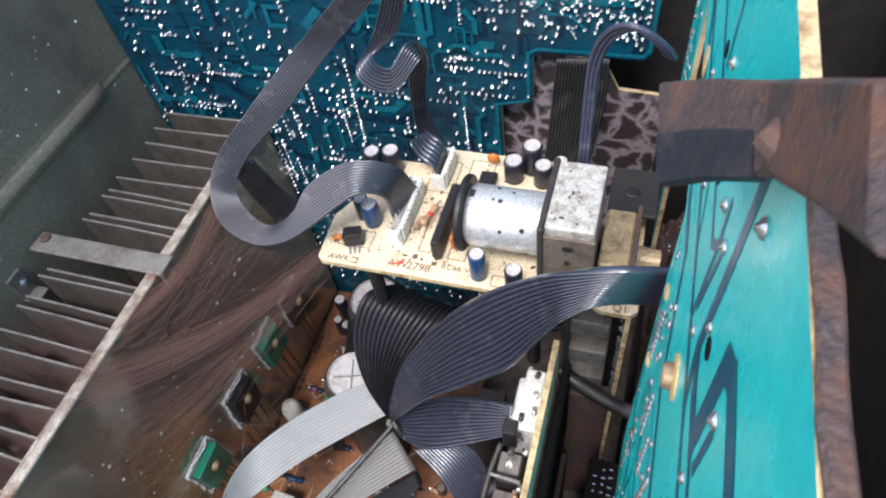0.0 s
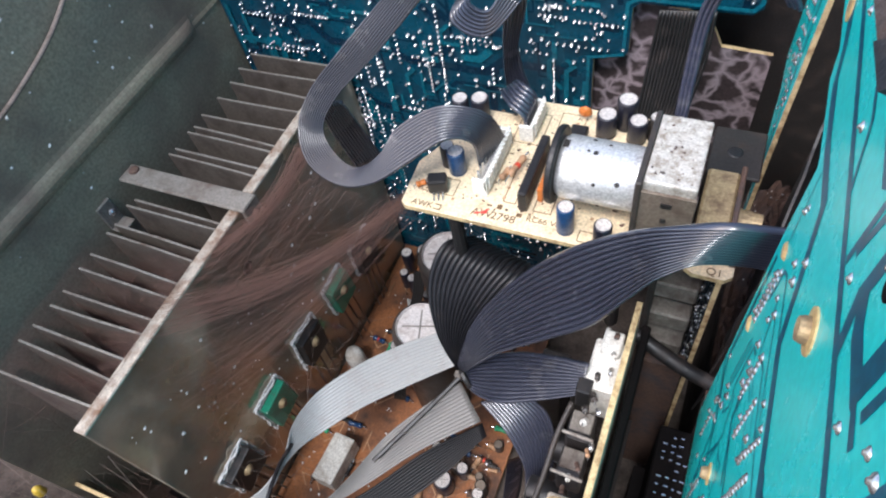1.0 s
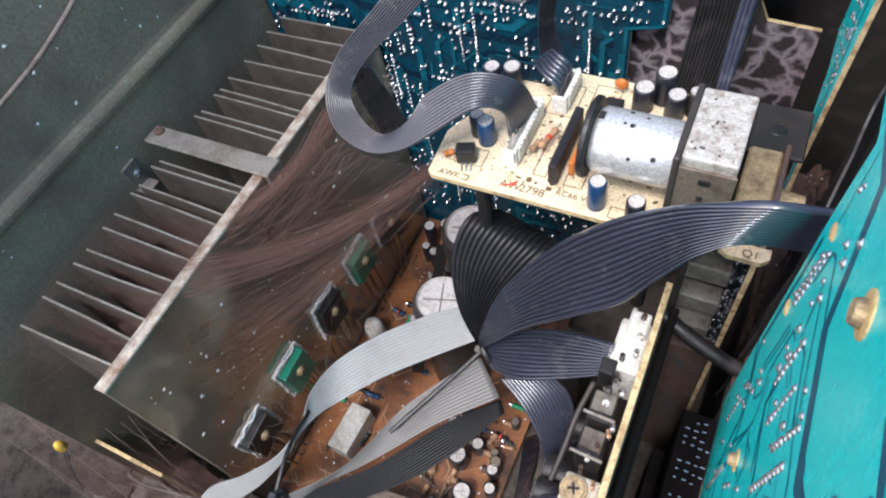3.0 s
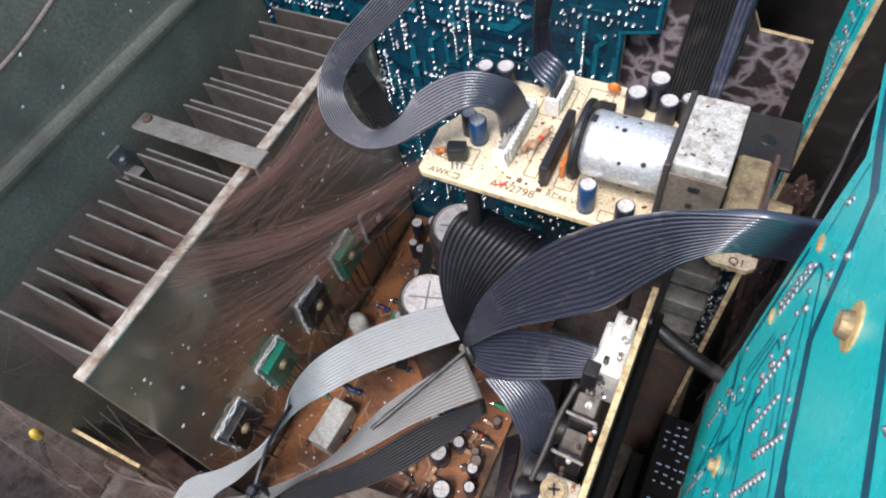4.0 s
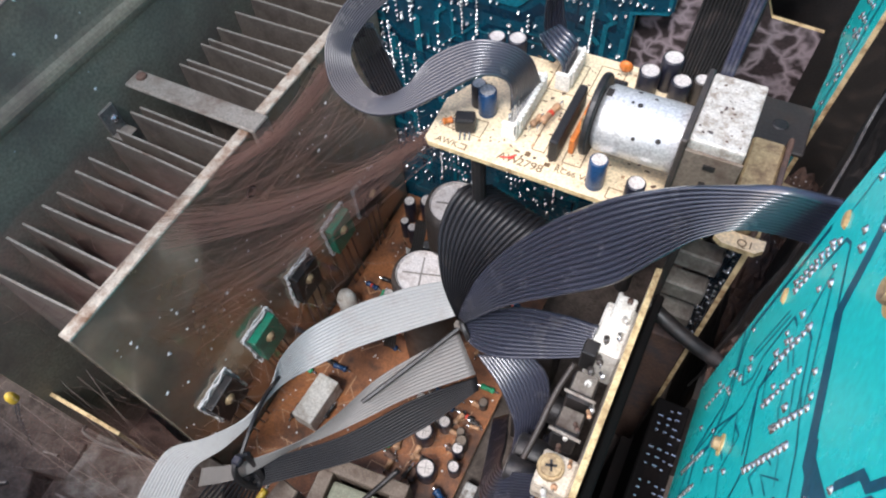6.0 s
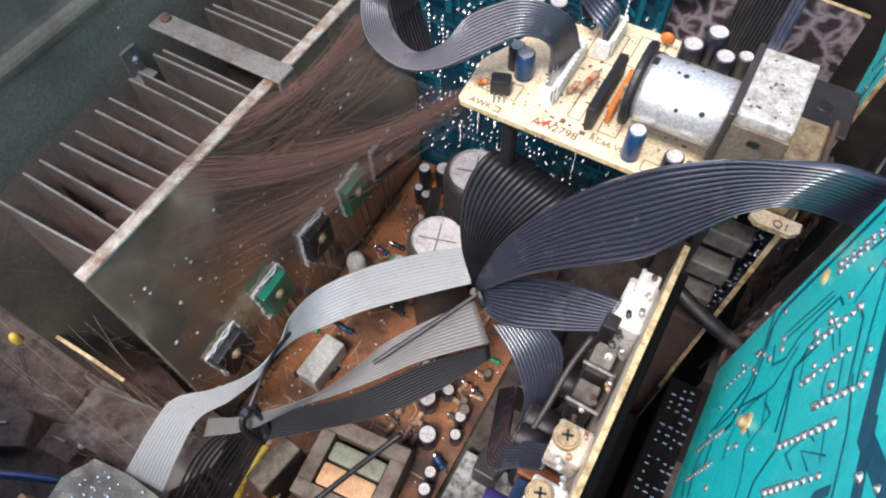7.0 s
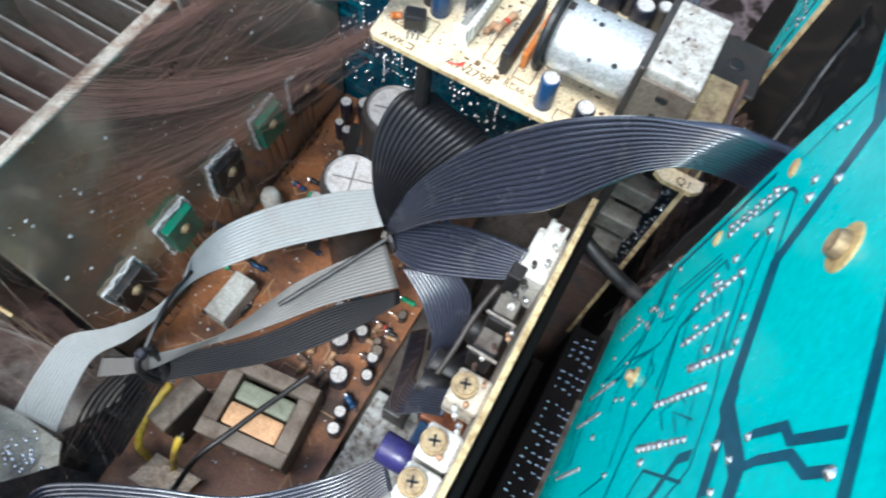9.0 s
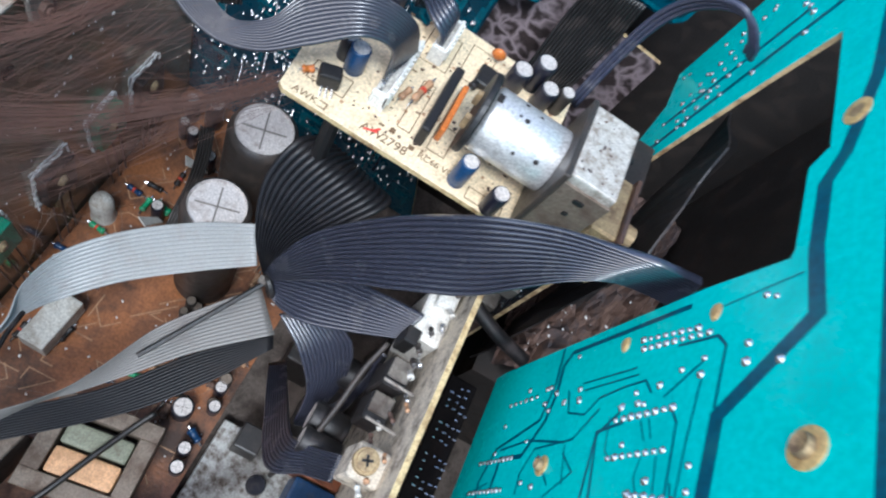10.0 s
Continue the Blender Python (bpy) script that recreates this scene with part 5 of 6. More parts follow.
# ---- depths at the right, behind the gearbox ----
def build_right_depths():
    tb = thing("tab_board", "small cream board end with printed brown lettering", "circuit board")
    part("board", slab([(0.0245, 0.1065), (0.0265, 0.1052), (0.0340, 0.1052), (0.0358, 0.1068), (0.0358, 0.1095), (0.0245, 0.1095)], (0, 0, 0.1055), (1, 0, 0), (0, 1, 0), 0.0016), [M_CREAM, M_EDGE], tb)
    text("Q1", 0.0295, 0.1058, 0.1057, 0.0030, tb)
    gb = thing("upright_board", "dark green upright board with cream edge, deep inside", "circuit board")
    part("board", slab([(-0.150, -0.02), (-0.1140, -0.02), (-0.1140, 0.1010), (-0.150, 0.1010)], (0.0335, 0, 0), (0, -1, 0), (0, 0, 1), 0.0014), [M_TEALLINE, M_EDGE], gb)
    rnd = random.Random(6)
    ob = new("solder_layer", bumps([(-rnd.uniform(0.115, 0.145), rnd.uniform(0.0, 0.098)) for _ in range(110)], (0.0334, 0, 0), (0, -1, 0), (0, 0, 1), 0.0005, 0.0007, rnd))
    ob.parent = gb
    tagged(ob, kind="stuff")
    part("foot", box(0.0325, 0.0355, 0.116, 0.148, -0.062, -0.018), M_DARKMETAL, gb)
    sl = thing("slotted_frame", "dusty grey-brown slotted metal frame deep in the chassis", "frame")
    bm = box(0.0190, 0.0330, 0.1120, 0.1175, -0.062, 0.040, 0.0004)
    part("frame", bm, M_RUST, sl)
    for z in (0.050, 0.066, 0.082):
        part("rung", box(0.0180, 0.0300, 0.1110, 0.1170, z, z + 0.007, 0.0005), M_PANELGREY, sl)
    part("stile", box(0.0170, 0.0190, 0.1105, 0.1175, -0.062, 0.092, 0.0004), M_DARKMETAL, sl)
    cb = thing("black_hose", "thick black cable crossing deep in the chassis", "cable")
    part("sheath", tube([(0.016, 0.109, 0.062), (0.024, 0.106, 0.060), (0.034, 0.103, 0.058), (0.046, 0.102, 0.054)], 0.0024, 10, 6), M_BLACK, cb, smooth=True)
    br2 = thing("dark_bracket", "dark metal bracket with a hole behind the gearbox", "bracket")
    bm = box(0.0240, 0.0370, 0.1480, 0.1496, 0.085, 0.112, 0.0004)
    box(0.0240, 0.0370, 0.1320, 0.1490, 0.1115, 0.1130, 0.0004, bm=bm)
    part("plate", bm, M_DARKMETAL, br2)
    part("hole_rim", lathe([(0, 0.0002), (0.0016, 0.0002), (0.0020, 0.0)], 12, Matrix.Translation((0.0300, 0.1400, 0.1131))), M_BLACK, br2)
    part("leg", box(0.0245, 0.0365, 0.1482, 0.1494, -0.062, 0.086), M_DARKMETAL, br2)
    fn = thing("folded_film", "crumpled dark grey plastic sheet standing behind the board", "sheet")
    bm = bmesh.new()
    tip = [(0.0420, 0.1120, 0.112), (0.0480, 0.1480, 0.128), (0.0520, 0.1700, 0.120), (0.0650, 0.1780, 0.105)]
    low = [(0.0400, 0.1080, 0.02), (0.0440, 0.1200, 0.02), (0.0560, 0.1300, 0.02), (0.0760, 0.1420, 0.02)]
    top = [bm.verts.new(p) for p in tip]
    bot = [bm.verts.new(p) for p in low]
    for i in range(3):
        bm.faces.new((top[i], top[i + 1], bot[i + 1], bot[i]))
    bmesh.ops.subdivide_edges(bm, edges=bm.edges[:], cuts=5, use_grid_fill=True)
    for v in bm.verts:
        v.co += Vector((noise.noise(v.co * 90), noise.noise(v.co * 90 + Vector((9, 0, 0))), 0)) * 0.003
    bmesh.ops.solidify(bm, geom=bm.faces[:], thickness=0.0006)
    part("sheet", bm, M_BLACK, fn, smooth=False)
    ln = thing("dust_pile", "heap of dark brown dust and fibres behind the board", "dust", kind="stuff")
    bm = bmesh.new()
    bmesh.ops.create_grid(bm, x_segments=40, y_segments=40, size=0.03)
    for v in bm.verts:
        v.co = Vector((0.068 + v.co.x * 0.9, 0.150 + v.co.y * 1.6, 0.040 + 0.012 * noise.noise(v.co * 90) + 0.006 * noise.noise(v.co * 400)))
    part("heap", bm, M_RUST, ln, kind="stuff")
    part("base", box(0.042, 0.094, 0.105, 0.196, -0.062, 0.020), M_DARKMETAL, ln)


build_right_depths()


# ---- ribbon cables ----
def ribbon(label, stations, wires, material, group="ribbon cables", per=9, thick=0.0013):
    t = thing("ribbon_cable", label, "ribbon cable", group)
    part("band", ribbon_mesh(stations, wires, thick, per), material, t, smooth=True)
    return t


BLUE = [
    ((-0.0382, 0.0900, 0.0420), (-0.0334, 0.0869, 0.0450)),
    ((-0.0300, 0.0962, 0.0680), (-0.0189, 0.0847, 0.0720)),
    ((-0.0164, 0.0964, 0.0960), (-0.0036, 0.0837, 0.0920)),
    ((-0.0019, 0.0951, 0.1180), (0.0075, 0.0842, 0.1050)),
    ((0.0114, 0.0944, 0.1310), (0.0144, 0.0856, 0.1180)),
    ((0.0224, 0.0920, 0.1400), (0.0213, 0.0883, 0.1280)),
    ((0.0303, 0.0911, 0.1440), (0.0299, 0.0925, 0.1300)),
    ((0.0400, 0.0942, 0.1420), (0.0518, 0.1037, 0.1180)),
]
BLACK = [
    ((-0.0420, 0.1235, 0.0700), (-0.0190, 0.1200, 0.0660)),
    ((-0.0472, 0.1124, 0.0780), (-0.0165, 0.1090, 0.0800)),
    ((-0.0495, 0.1026, 0.0680), (-0.0225, 0.1000, 0.0760)),
    ((-0.0447, 0.0934, 0.0550), (-0.0325, 0.0945, 0.0590)),
    ((-0.0372, 0.0882, 0.0420), (-0.0354, 0.0899, 0.0430)),
]
TO_CONN = [
    ((-0.0345, 0.0889, 0.0420), (-0.0322, 0.0858, 0.0400)),
    ((-0.0315, 0.0915, 0.0470), (-0.0290, 0.0830, 0.0390)),
    ((-0.0171, 0.0933, 0.0580), (-0.0194, 0.0805, 0.0440)),
    ((-0.0037, 0.0910, 0.0680), (-0.0053, 0.0830, 0.0520)),
    ((0.0069, 0.0890, 0.0735), (0.0063, 0.0856, 0.0600)),
]
DOWN = [
    ((-0.0268, 0.0818, 0.0366), (-0.0090, 0.0838, 0.0485)),
    ((-0.0165, 0.0760, 0.0335), (-0.0035, 0.0820, 0.0450)),
    ((-0.0080, 0.0690, 0.0265), (-0.0002, 0.0785, 0.0390)),
    ((-0.0058, 0.0630, 0.0205), (0.0012, 0.0738, 0.0290)),
    ((-0.0045, 0.0590, 0.0170), (0.0002, 0.0672, 0.0205)),
    ((0.0045, 0.0640, 0.0195), (0.0040, 0.0715, 0.0250)),
    ((0.0075, 0.0740, 0.0330), (0.0055, 0.0760, 0.0370)),
    ((0.0068, 0.0835, 0.0480), (0.0052, 0.0825, 0.0505)),
]
WHITE = [
    ((-0.0483, 0.1042, 0.0350), (-0.0407, 0.0929, 0.0330)),
    ((-0.0651, 0.0985, 0.0250), (-0.0568, 0.0849, 0.0220)),
    ((-0.0835, 0.0867, 0.0160), (-0.0749, 0.0733, 0.0120)),
    ((-0.0952, 0.0725, 0.0120), (-0.0871, 0.0602, 0.0080)),
    ((-0.0969, 0.0579, 0.0140), (-0.0916, 0.0512, 0.0100)),
    ((-0.0930, 0.0461, 0.0160), (-0.0932, 0.0423, 0.0120)),
    ((-0.0955, 0.0331, 0.0140), (-0.0942, 0.0337, 0.0100)),
    ((-0.1057, 0.0219, 0.0100), (-0.0995, 0.0219, 0.0060)),
    ((-0.1177, 0.0124, 0.0060), (-0.1069, 0.0117, 0.0020)),
    ((-0.1209, -0.0007, 0.0000), (-0.1077, -0.0011, -0.0040)),
    ((-0.1233, -0.0157, -0.0100), (-0.1083, -0.0147, -0.0140)),
]
GREY = [
    ((-0.0357, 0.0860, 0.0370), (-0.0247, 0.0758, 0.0350)),
    ((-0.0454, 0.0747, 0.0340), (-0.0417, 0.0612, 0.0300)),
    ((-0.0552, 0.0614, 0.0300), (-0.0535, 0.0481, 0.0260)),
    ((-0.0620, 0.0445, 0.0280), (-0.0626, 0.0379, 0.0240)),
    ((-0.0679, 0.0335, 0.0270), (-0.0706, 0.0297, 0.0230)),
    ((-0.0817, 0.0188, 0.0270), (-0.0803, 0.0153, 0.0230)),
    ((-0.0945, 0.0120, 0.0220), (-0.0937, 0.0068, 0.0180)),
]
DARK = [
    ((-0.0250, 0.0769, 0.0300), (-0.0231, 0.0747, 0.0260)),
    ((-0.0425, 0.0619, 0.0240), (-0.0348, 0.0565, 0.0200)),
    ((-0.0603, 0.0401, 0.0200), (-0.0506, 0.0385, 0.0160)),
    ((-0.0842, 0.0188, 0.0200), (-0.0743, 0.0175, 0.0160)),
    ((-0.0900, 0.0150, 0.0150), (-0.0770, 0.0155, 0.0110)),
]
LOOP = [
    ((-0.0215, 0.1293, 0.1900), (-0.0134, 0.1287, 0.1900)),
    ((-0.0363, 0.1404, 0.1750), (-0.0266, 0.1400, 0.1750)),
    ((-0.0616, 0.1426, 0.1500), (-0.0496, 0.1416, 0.1520)),
    ((-0.0772, 0.1308, 0.1350), (-0.0660, 0.1338, 0.1345)),
    ((-0.0864, 0.1237, 0.1250), (-0.0780, 0.1262, 0.1235)),
    ((-0.0882, 0.1152, 0.1180), (-0.0830, 0.1198, 0.1150)),
    ((-0.0825, 0.1074, 0.1120), (-0.0780, 0.1148, 0.1100)),
    ((-0.0708, 0.1039, 0.1100), (-0.0697, 0.1122, 0.1085)),
    ((-0.0602, 0.1056, 0.1120), (-0.0617, 0.1143, 0.1140)),
    ((-0.0510, 0.1110, 0.1170), (-0.0580, 0.1216, 0.1190)),
    ((-0.0418, 0.1171, 0.1220), (-0.0466, 0.1275, 0.1240)),
    ((-0.0354, 0.1206, 0.1190), (-0.0349, 0.1308, 0.1210)),
    ((-0.0345, 0.1216, 0.1080), (-0.0314, 0.1341, 0.1100)),
]
LOOPB = [
    ((-0.0873, 0.1252, 0.1180), (-0.0801, 0.1281, 0.1180)),
    ((-0.0895, 0.1297, 0.1000), (-0.0819, 0.1355, 0.1000)),
    ((-0.0891, 0.1344, 0.0800), (-0.0808, 0.1408, 0.0800)),
]
ZIG = [
    ((-0.0410, 0.1600, 0.1589), (-0.0338, 0.1600, 0.1593)),
    ((-0.0487, 0.1620, 0.1414), (-0.0416, 0.1620, 0.1420)),
    ((-0.0552, 0.1580, 0.1288), (-0.0483, 0.1580, 0.1366)),
    ((-0.0414, 0.1500, 0.1305), (-0.0396, 0.1500, 0.1396)),
    ((-0.0321, 0.1550, 0.1394), (-0.0354, 0.1550, 0.1446)),
    ((-0.0392, 0.1600, 0.1300), (-0.0319, 0.1600, 0.1376)),
    ((-0.0424, 0.1650, 0.1051), (-0.0370, 0.1650, 0.1154)),
    ((-0.0403, 0.1650, 0.0925), (-0.0327, 0.1650, 0.0958)),
]
WIDE = [
    ((0.0003, 0.1870, 0.1189), (0.0169, 0.1870, 0.1205)),
    ((-0.0007, 0.1840, 0.1016), (0.0169, 0.1840, 0.1039)),
    ((-0.0013, 0.1750, 0.0809), (0.0139, 0.1750, 0.0836)),
]
LOWER = [
    ((-0.0155, 0.0856, -0.0200), (-0.0208, 0.0819, -0.0220)),
    ((-0.0097, 0.0681, 0.0050), (-0.0144, 0.0623, 0.0000)),
    ((-0.0054, 0.0527, 0.0340), (-0.0074, 0.0425, 0.0280)),
    ((0.0007, 0.0506, 0.0450), (0.0013, 0.0429, 0.0430)),
    ((0.0072, 0.0505, 0.0540), (0.0076, 0.0429, 0.0540)),
]
HOOK = [
    ((-0.0400, 0.1600, 0.0980), (-0.0350, 0.1620, 0.0985)),
    ((-0.0390, 0.1520, 0.1090), (-0.0345, 0.1560, 0.1110)),
    ((-0.0330, 0.1430, 0.1130), (-0.0310, 0.1520, 0.1140)),
    ((-0.0280, 0.1410, 0.1110), (-0.0275, 0.1510, 0.1120)),
    ((-0.0272, 0.1405, 0.1060), (-0.0272, 0.1510, 0.1060)),
]

FRONT = [
    ((-0.0975, -0.0380, -0.0050), (-0.0860, -0.0470, -0.0120)),
    ((-0.0939, -0.0290, 0.0000), (-0.0800, -0.0400, -0.0060)),
    ((-0.0831, -0.0215, 0.0010), (-0.0730, -0.0350, -0.0040)),
    ((-0.0643, -0.0125, 0.0010), (-0.0560, -0.0270, -0.0030)),
    ((-0.0385, -0.0010, 0.0000), (-0.0300, -0.0160, -0.0040)),
    ((-0.0167, 0.0180, 0.0000), (-0.0060, 0.0070, -0.0040)),
    ((-0.0040, 0.0330, 0.0060), (0.0040, 0.0250, 0.0020)),
]
ribbon("black ribbon cable crossing the front of the chassis", FRONT, 13, M_RIB, per=10)
ribbon("broad blue-black ribbon cable arching over to the turquoise board", BLUE, 14, M_RIB, per=14, thick=0.0019)
# Darker material than its neighbours: the cream board's shadow is in its colour.
ribbon("broad black ribbon cable folded down from under the cream board", BLACK, 15, M_RIBDUST, per=12, thick=0.0019)
ribbon("blue-black ribbon cable running to the white connector", TO_CONN, 12, M_RIB, per=12, thick=0.0017)
ribbon("blue-black ribbon cable bending down beside the narrow board", DOWN, 13, M_RIB, per=12, thick=0.0015)
ribbon("pale grey ribbon cable twisting down to the chassis floor", WHITE, 12, M_RIBWHITE, thick=0.0006)
ribbon("dull grey flat ribbon cable with a smooth face", GREY, 12, M_RIBDULL, thick=0.0003)
fan = ribbon("dark ribbon cable splitting into a fan of loose wires", DARK, 11, M_RIBDUST)
FAN_A = [Vector(p) for p in ((-0.0897, 0.0155, 0.0152), (-0.0938, 0.0121, 0.0110), (-0.1054, -0.0001, -0.0100), (-0.1105, -0.0182, -0.0300))]
FAN_B = [Vector(p) for p in ((-0.0773, 0.0160, 0.0112), (-0.0790, 0.0140, 0.0070), (-0.0845, 0.0040, -0.0120), (-0.0905, -0.0115, -0.0320))]
for k in range(11):
    part("wire", tube([p.lerp(q, (k + 0.5) / 11) for p, q in zip(FAN_A, FAN_B)], 0.00052, 7, 8), M_RIBDUST, fan, smooth=True)
ribbon("blue-grey ribbon cable looping down to the cream board's header", LOOP, 12, M_RIBGREY, thick=0.0011)
ribbon("grey ribbon cable end hanging behind the loop", LOOPB, 10, M_RIBGREY)
ribbon("narrow black ribbon cable folded in a zigzag before the teal board", ZIG, 7, M_RIB)
ribbon("wide black ribbon cable hanging before the veined board", WIDE, 16, M_BLACK)
ribbon("dark ribbon loop into the second header", HOOK, 6, M_RIB)
ribbon("blue-black ribbon lying over the steel floor edge", LOWER, 10, M_RIB)


def build_cable_bits():
    c = thing("striped_cable", "blue-grey cable of three joined wires arching over the rear boards", "cable")
    for k in range(3):
        off = Vector((0.0011 * k, 0, -0.0004 * k))
        part("wire", tube([Vector(p) + off for p in ((0.0325, 0.152, 0.149), (0.0300, 0.150, 0.1535), (0.0236, 0.150, 0.1578), (0.0176, 0.155, 0.1518), (0.0140, 0.160, 0.1398), (0.0130, 0.162, 0.1220), (0.0128, 0.160, 0.1000))], 0.00075, 8, 8), M_CABLE, c, smooth=True)
    k = thing("cable_tie", "thin black cable tie round the ribbon bundle", "cable tie")
    part("strap", tube([(-0.0370, 0.0900, 0.0400), (-0.0345, 0.0865, 0.0432), (-0.0315, 0.0845, 0.0400), (-0.0330, 0.0868, 0.0345), (-0.0370, 0.0900, 0.0400)], 0.0010, 6, 5), M_BLACK, k)
    part("head", box(-0.0375, -0.0345, 0.0855, 0.0880, 0.0395, 0.0425, 0.0005), M_PANELGREY, k)
    part("tail", tube([(-0.0355, 0.0860, 0.0410), (-0.0410, 0.0760, 0.0385), (-0.0500, 0.0600, 0.0345), (-0.0545, 0.0520, 0.0325)], 0.0008, 6, 6), M_BLACK, k)
    k2 = thing("cable_tie", "black cable tie drawn round the lower ribbons", "cable tie")
    part("strap", tube([(-0.0800, 0.0215, 0.0300), (-0.0815, 0.0185, 0.0312), (-0.0800, 0.0145, 0.0270), (-0.0770, 0.0150, 0.0170), (-0.0765, 0.0190, 0.0180), (-0.0800, 0.0215, 0.0300)], 0.0012, 6, 5), M_BLACK, k2)
    part("head", box(-0.0825, -0.0795, 0.0170, 0.0200, 0.0295, 0.0325, 0.0005), M_NAVY, k2)
    part("tail", tube([(-0.0810, 0.0200, 0.0310), (-0.0830, 0.0300, 0.0330), (-0.0860, 0.0400, 0.0300), (-0.0880, 0.0490, 0.0250)], 0.0007, 6, 6), M_BLACK, k2)


build_cable_bits()


# ---- front left: bracket, panels and clutter ----
def build_front_left():
    e = thing("front_board", "upright board edge with yellow-brown cut rim before the side wall", "circuit board")
    part("board", slab([(-0.29, -0.062), (-0.146, -0.062), (-0.146, -0.006), (-0.158, 0.0), (-0.29, 0.0)], (0, 0.0085, 0), (1, 0, 0), (0, 0, 1), 0.0014), [M_SLEEVE, M_EDGE], e)
    p = thing("cover_plate", "pale grey dusty metal panel lying before the heat sink", "panel")
    part("sheet", slab([(-0.172, -0.019), (-0.142, -0.0175), (-0.122, -0.026), (-0.106, 0.004), (-0.112, 0.019), (-0.138, 0.0195), (-0.139, 0.0065), (-0.172, 0.0065)], (0, 0, -0.034), (1, 0, 0), (0, 1, 0), 0.0010), [M_PANELGREY, M_ALU], p)
    for x, y in ((-0.16, -0.018), (-0.112, 0.0), (-0.14, 0.012)):
        part("post", rod((x, y, -0.062), (x, y, -0.035), 0.002, 8), M_GALV, p)
    for x, y in ((-0.128, 0.004), (-0.126, 0.0065), (-0.124, 0.009), (-0.131, 0.010)):
        part("hole", lathe([(0, 0.0001), (0.0009, 0.0001)], 8, Matrix.Translation((x, y, -0.034))), M_BLACK, p)
    g = thing("bent_sheet", "dull grey-green bent sheet with bright wet flecks", "sheet")
    out = [(-0.1505, -0.0304), (-0.1443, -0.0190), (-0.1283, -0.0168), (-0.1090, -0.0176), (-0.1045, -0.0240), (-0.1180, -0.0385), (-0.1492, -0.0395)]
    bm = bmesh.new()
    bm.faces.new([bm.verts.new((x, y, -0.025)) for x, y in out])
    bmesh.ops.triangulate(bm, faces=bm.faces[:])
    bmesh.ops.subdivide_edges(bm, edges=bm.edges[:], cuts=5, use_grid_fill=True)
    for v in bm.verts:
        v.co.z += 0.0022 * noise.noise(v.co * 55) + 0.0004 * noise.noise(v.co * 260)
    bmesh.ops.solidify(bm, geom=bm.faces[:], thickness=0.0010)
    part("sheet", bm, M_SHEET, g)
    for x, y in ((-0.145, -0.032), (-0.112, -0.024)):
        part("prop", rod((x, y, -0.062), (x, y, -0.0275), 0.002, 8), M_FLOORDUST, g)
    rnd = random.Random(9)
    for _ in range(70):
        r = rnd.uniform(0.0003, 0.0009)
        x, y = rnd.gauss(-0.126, 0.010), rnd.gauss(-0.029, 0.005)
        if inside((x, y), out):
            part("fleck", lathe([(0, r * 0.4), (r * 0.7, r * 0.28), (r, 0)], 7, Matrix.Translation((x, y, -0.0238 + 0.0022 * noise.noise(Vector((x, y, -0.025)) * 55)))), M_SOLDER, g, smooth=True)
    # Dark cables in a lighter grey: their bright sheen is in the colour.
    for pts in (((-0.1459, -0.0537, -0.004), (-0.1280, -0.0451, 0.0), (-0.1156, -0.0454, 0.0), (-0.1051, -0.0492, -0.004), (-0.100, -0.060, -0.02)), ((-0.1480, -0.0570, -0.008), (-0.1300, -0.0500, -0.004), (-0.1190, -0.0510, -0.004), (-0.1100, -0.0560, -0.01))):
        c = thing("front_cable", "glossy dark cable arching at the front, its sheen put in as grey", "cable")
        part("sheath", tube(pts, 0.0022, 10, 8), M_RIBDULL, c, smooth=True)
    b = thing("blue_wire", "thin blue wire curving through the clutter", "wire")
    part("sheath", tube([(-0.215, -0.055, -0.036), (-0.190, -0.047, -0.031), (-0.1752, -0.0418, -0.030), (-0.1688, -0.0386, -0.030), (-0.1555, -0.0327, -0.033), (-0.148, -0.030, -0.040)], 0.0017, 8, 8), M_BLUEWIRE, b, smooth=True)
    l = thing("indicator_lamp", "small yellow-topped indicator lamp on thin leads", "lamp")
    part("bulb", lathe([(0, 0.0055), (0.0014, 0.005), (0.0022, 0.003), (0.0022, 0.0)], 14, Matrix.Translation((-0.203, 0.001, -0.016))), M_YELLOW, l, smooth=True)
    for s in (0.0, 0.0022):
        part("lead", tube([(-0.2035 + s, 0.001, -0.016), (-0.204 + s, -0.006, -0.03), (-0.205 + s, -0.016, -0.062)], 0.0004, 6, 5), M_SOLDER, l)
    o = thing("tan_box", "tan paper-wrapped component at the front", "component")
    part("body", box(-0.164, -0.149, -0.054, -0.043, -0.062, -0.030, 0.001, 2), M_BOBBIN, o)
    for pts in (((-0.134, -0.040, -0.024), (-0.128, -0.0425, -0.019), (-0.121, -0.041, -0.020), (-0.115, -0.043, -0.026)), ((-0.146, -0.044, -0.030), (-0.140, -0.042, -0.021), (-0.133, -0.044, -0.022), (-0.127, -0.049, -0.030))):
        yl = thing("yellow_lead", "thin yellow lead curling through the front clutter", "wire")
        part("sheath", tube(pts, 0.0008, 8, 6), M_YELLOW, yl, smooth=True)
    # loose dark modules on the floor before the side wall
    for x, y, w, d, h, a in ((-0.19, -0.01, 0.012, 0.008, 0.02, 12), (-0.176, -0.004, 0.008, 0.005, 0.018, -20), (-0.205, -0.03, 0.014, 0.01, 0.016, 30), (-0.178, -0.022, 0.009, 0.007, 0.012, 5)):
        q = thing("dark_module", "dust-covered dark component on the chassis floor", "component", "dusty parts at the front")
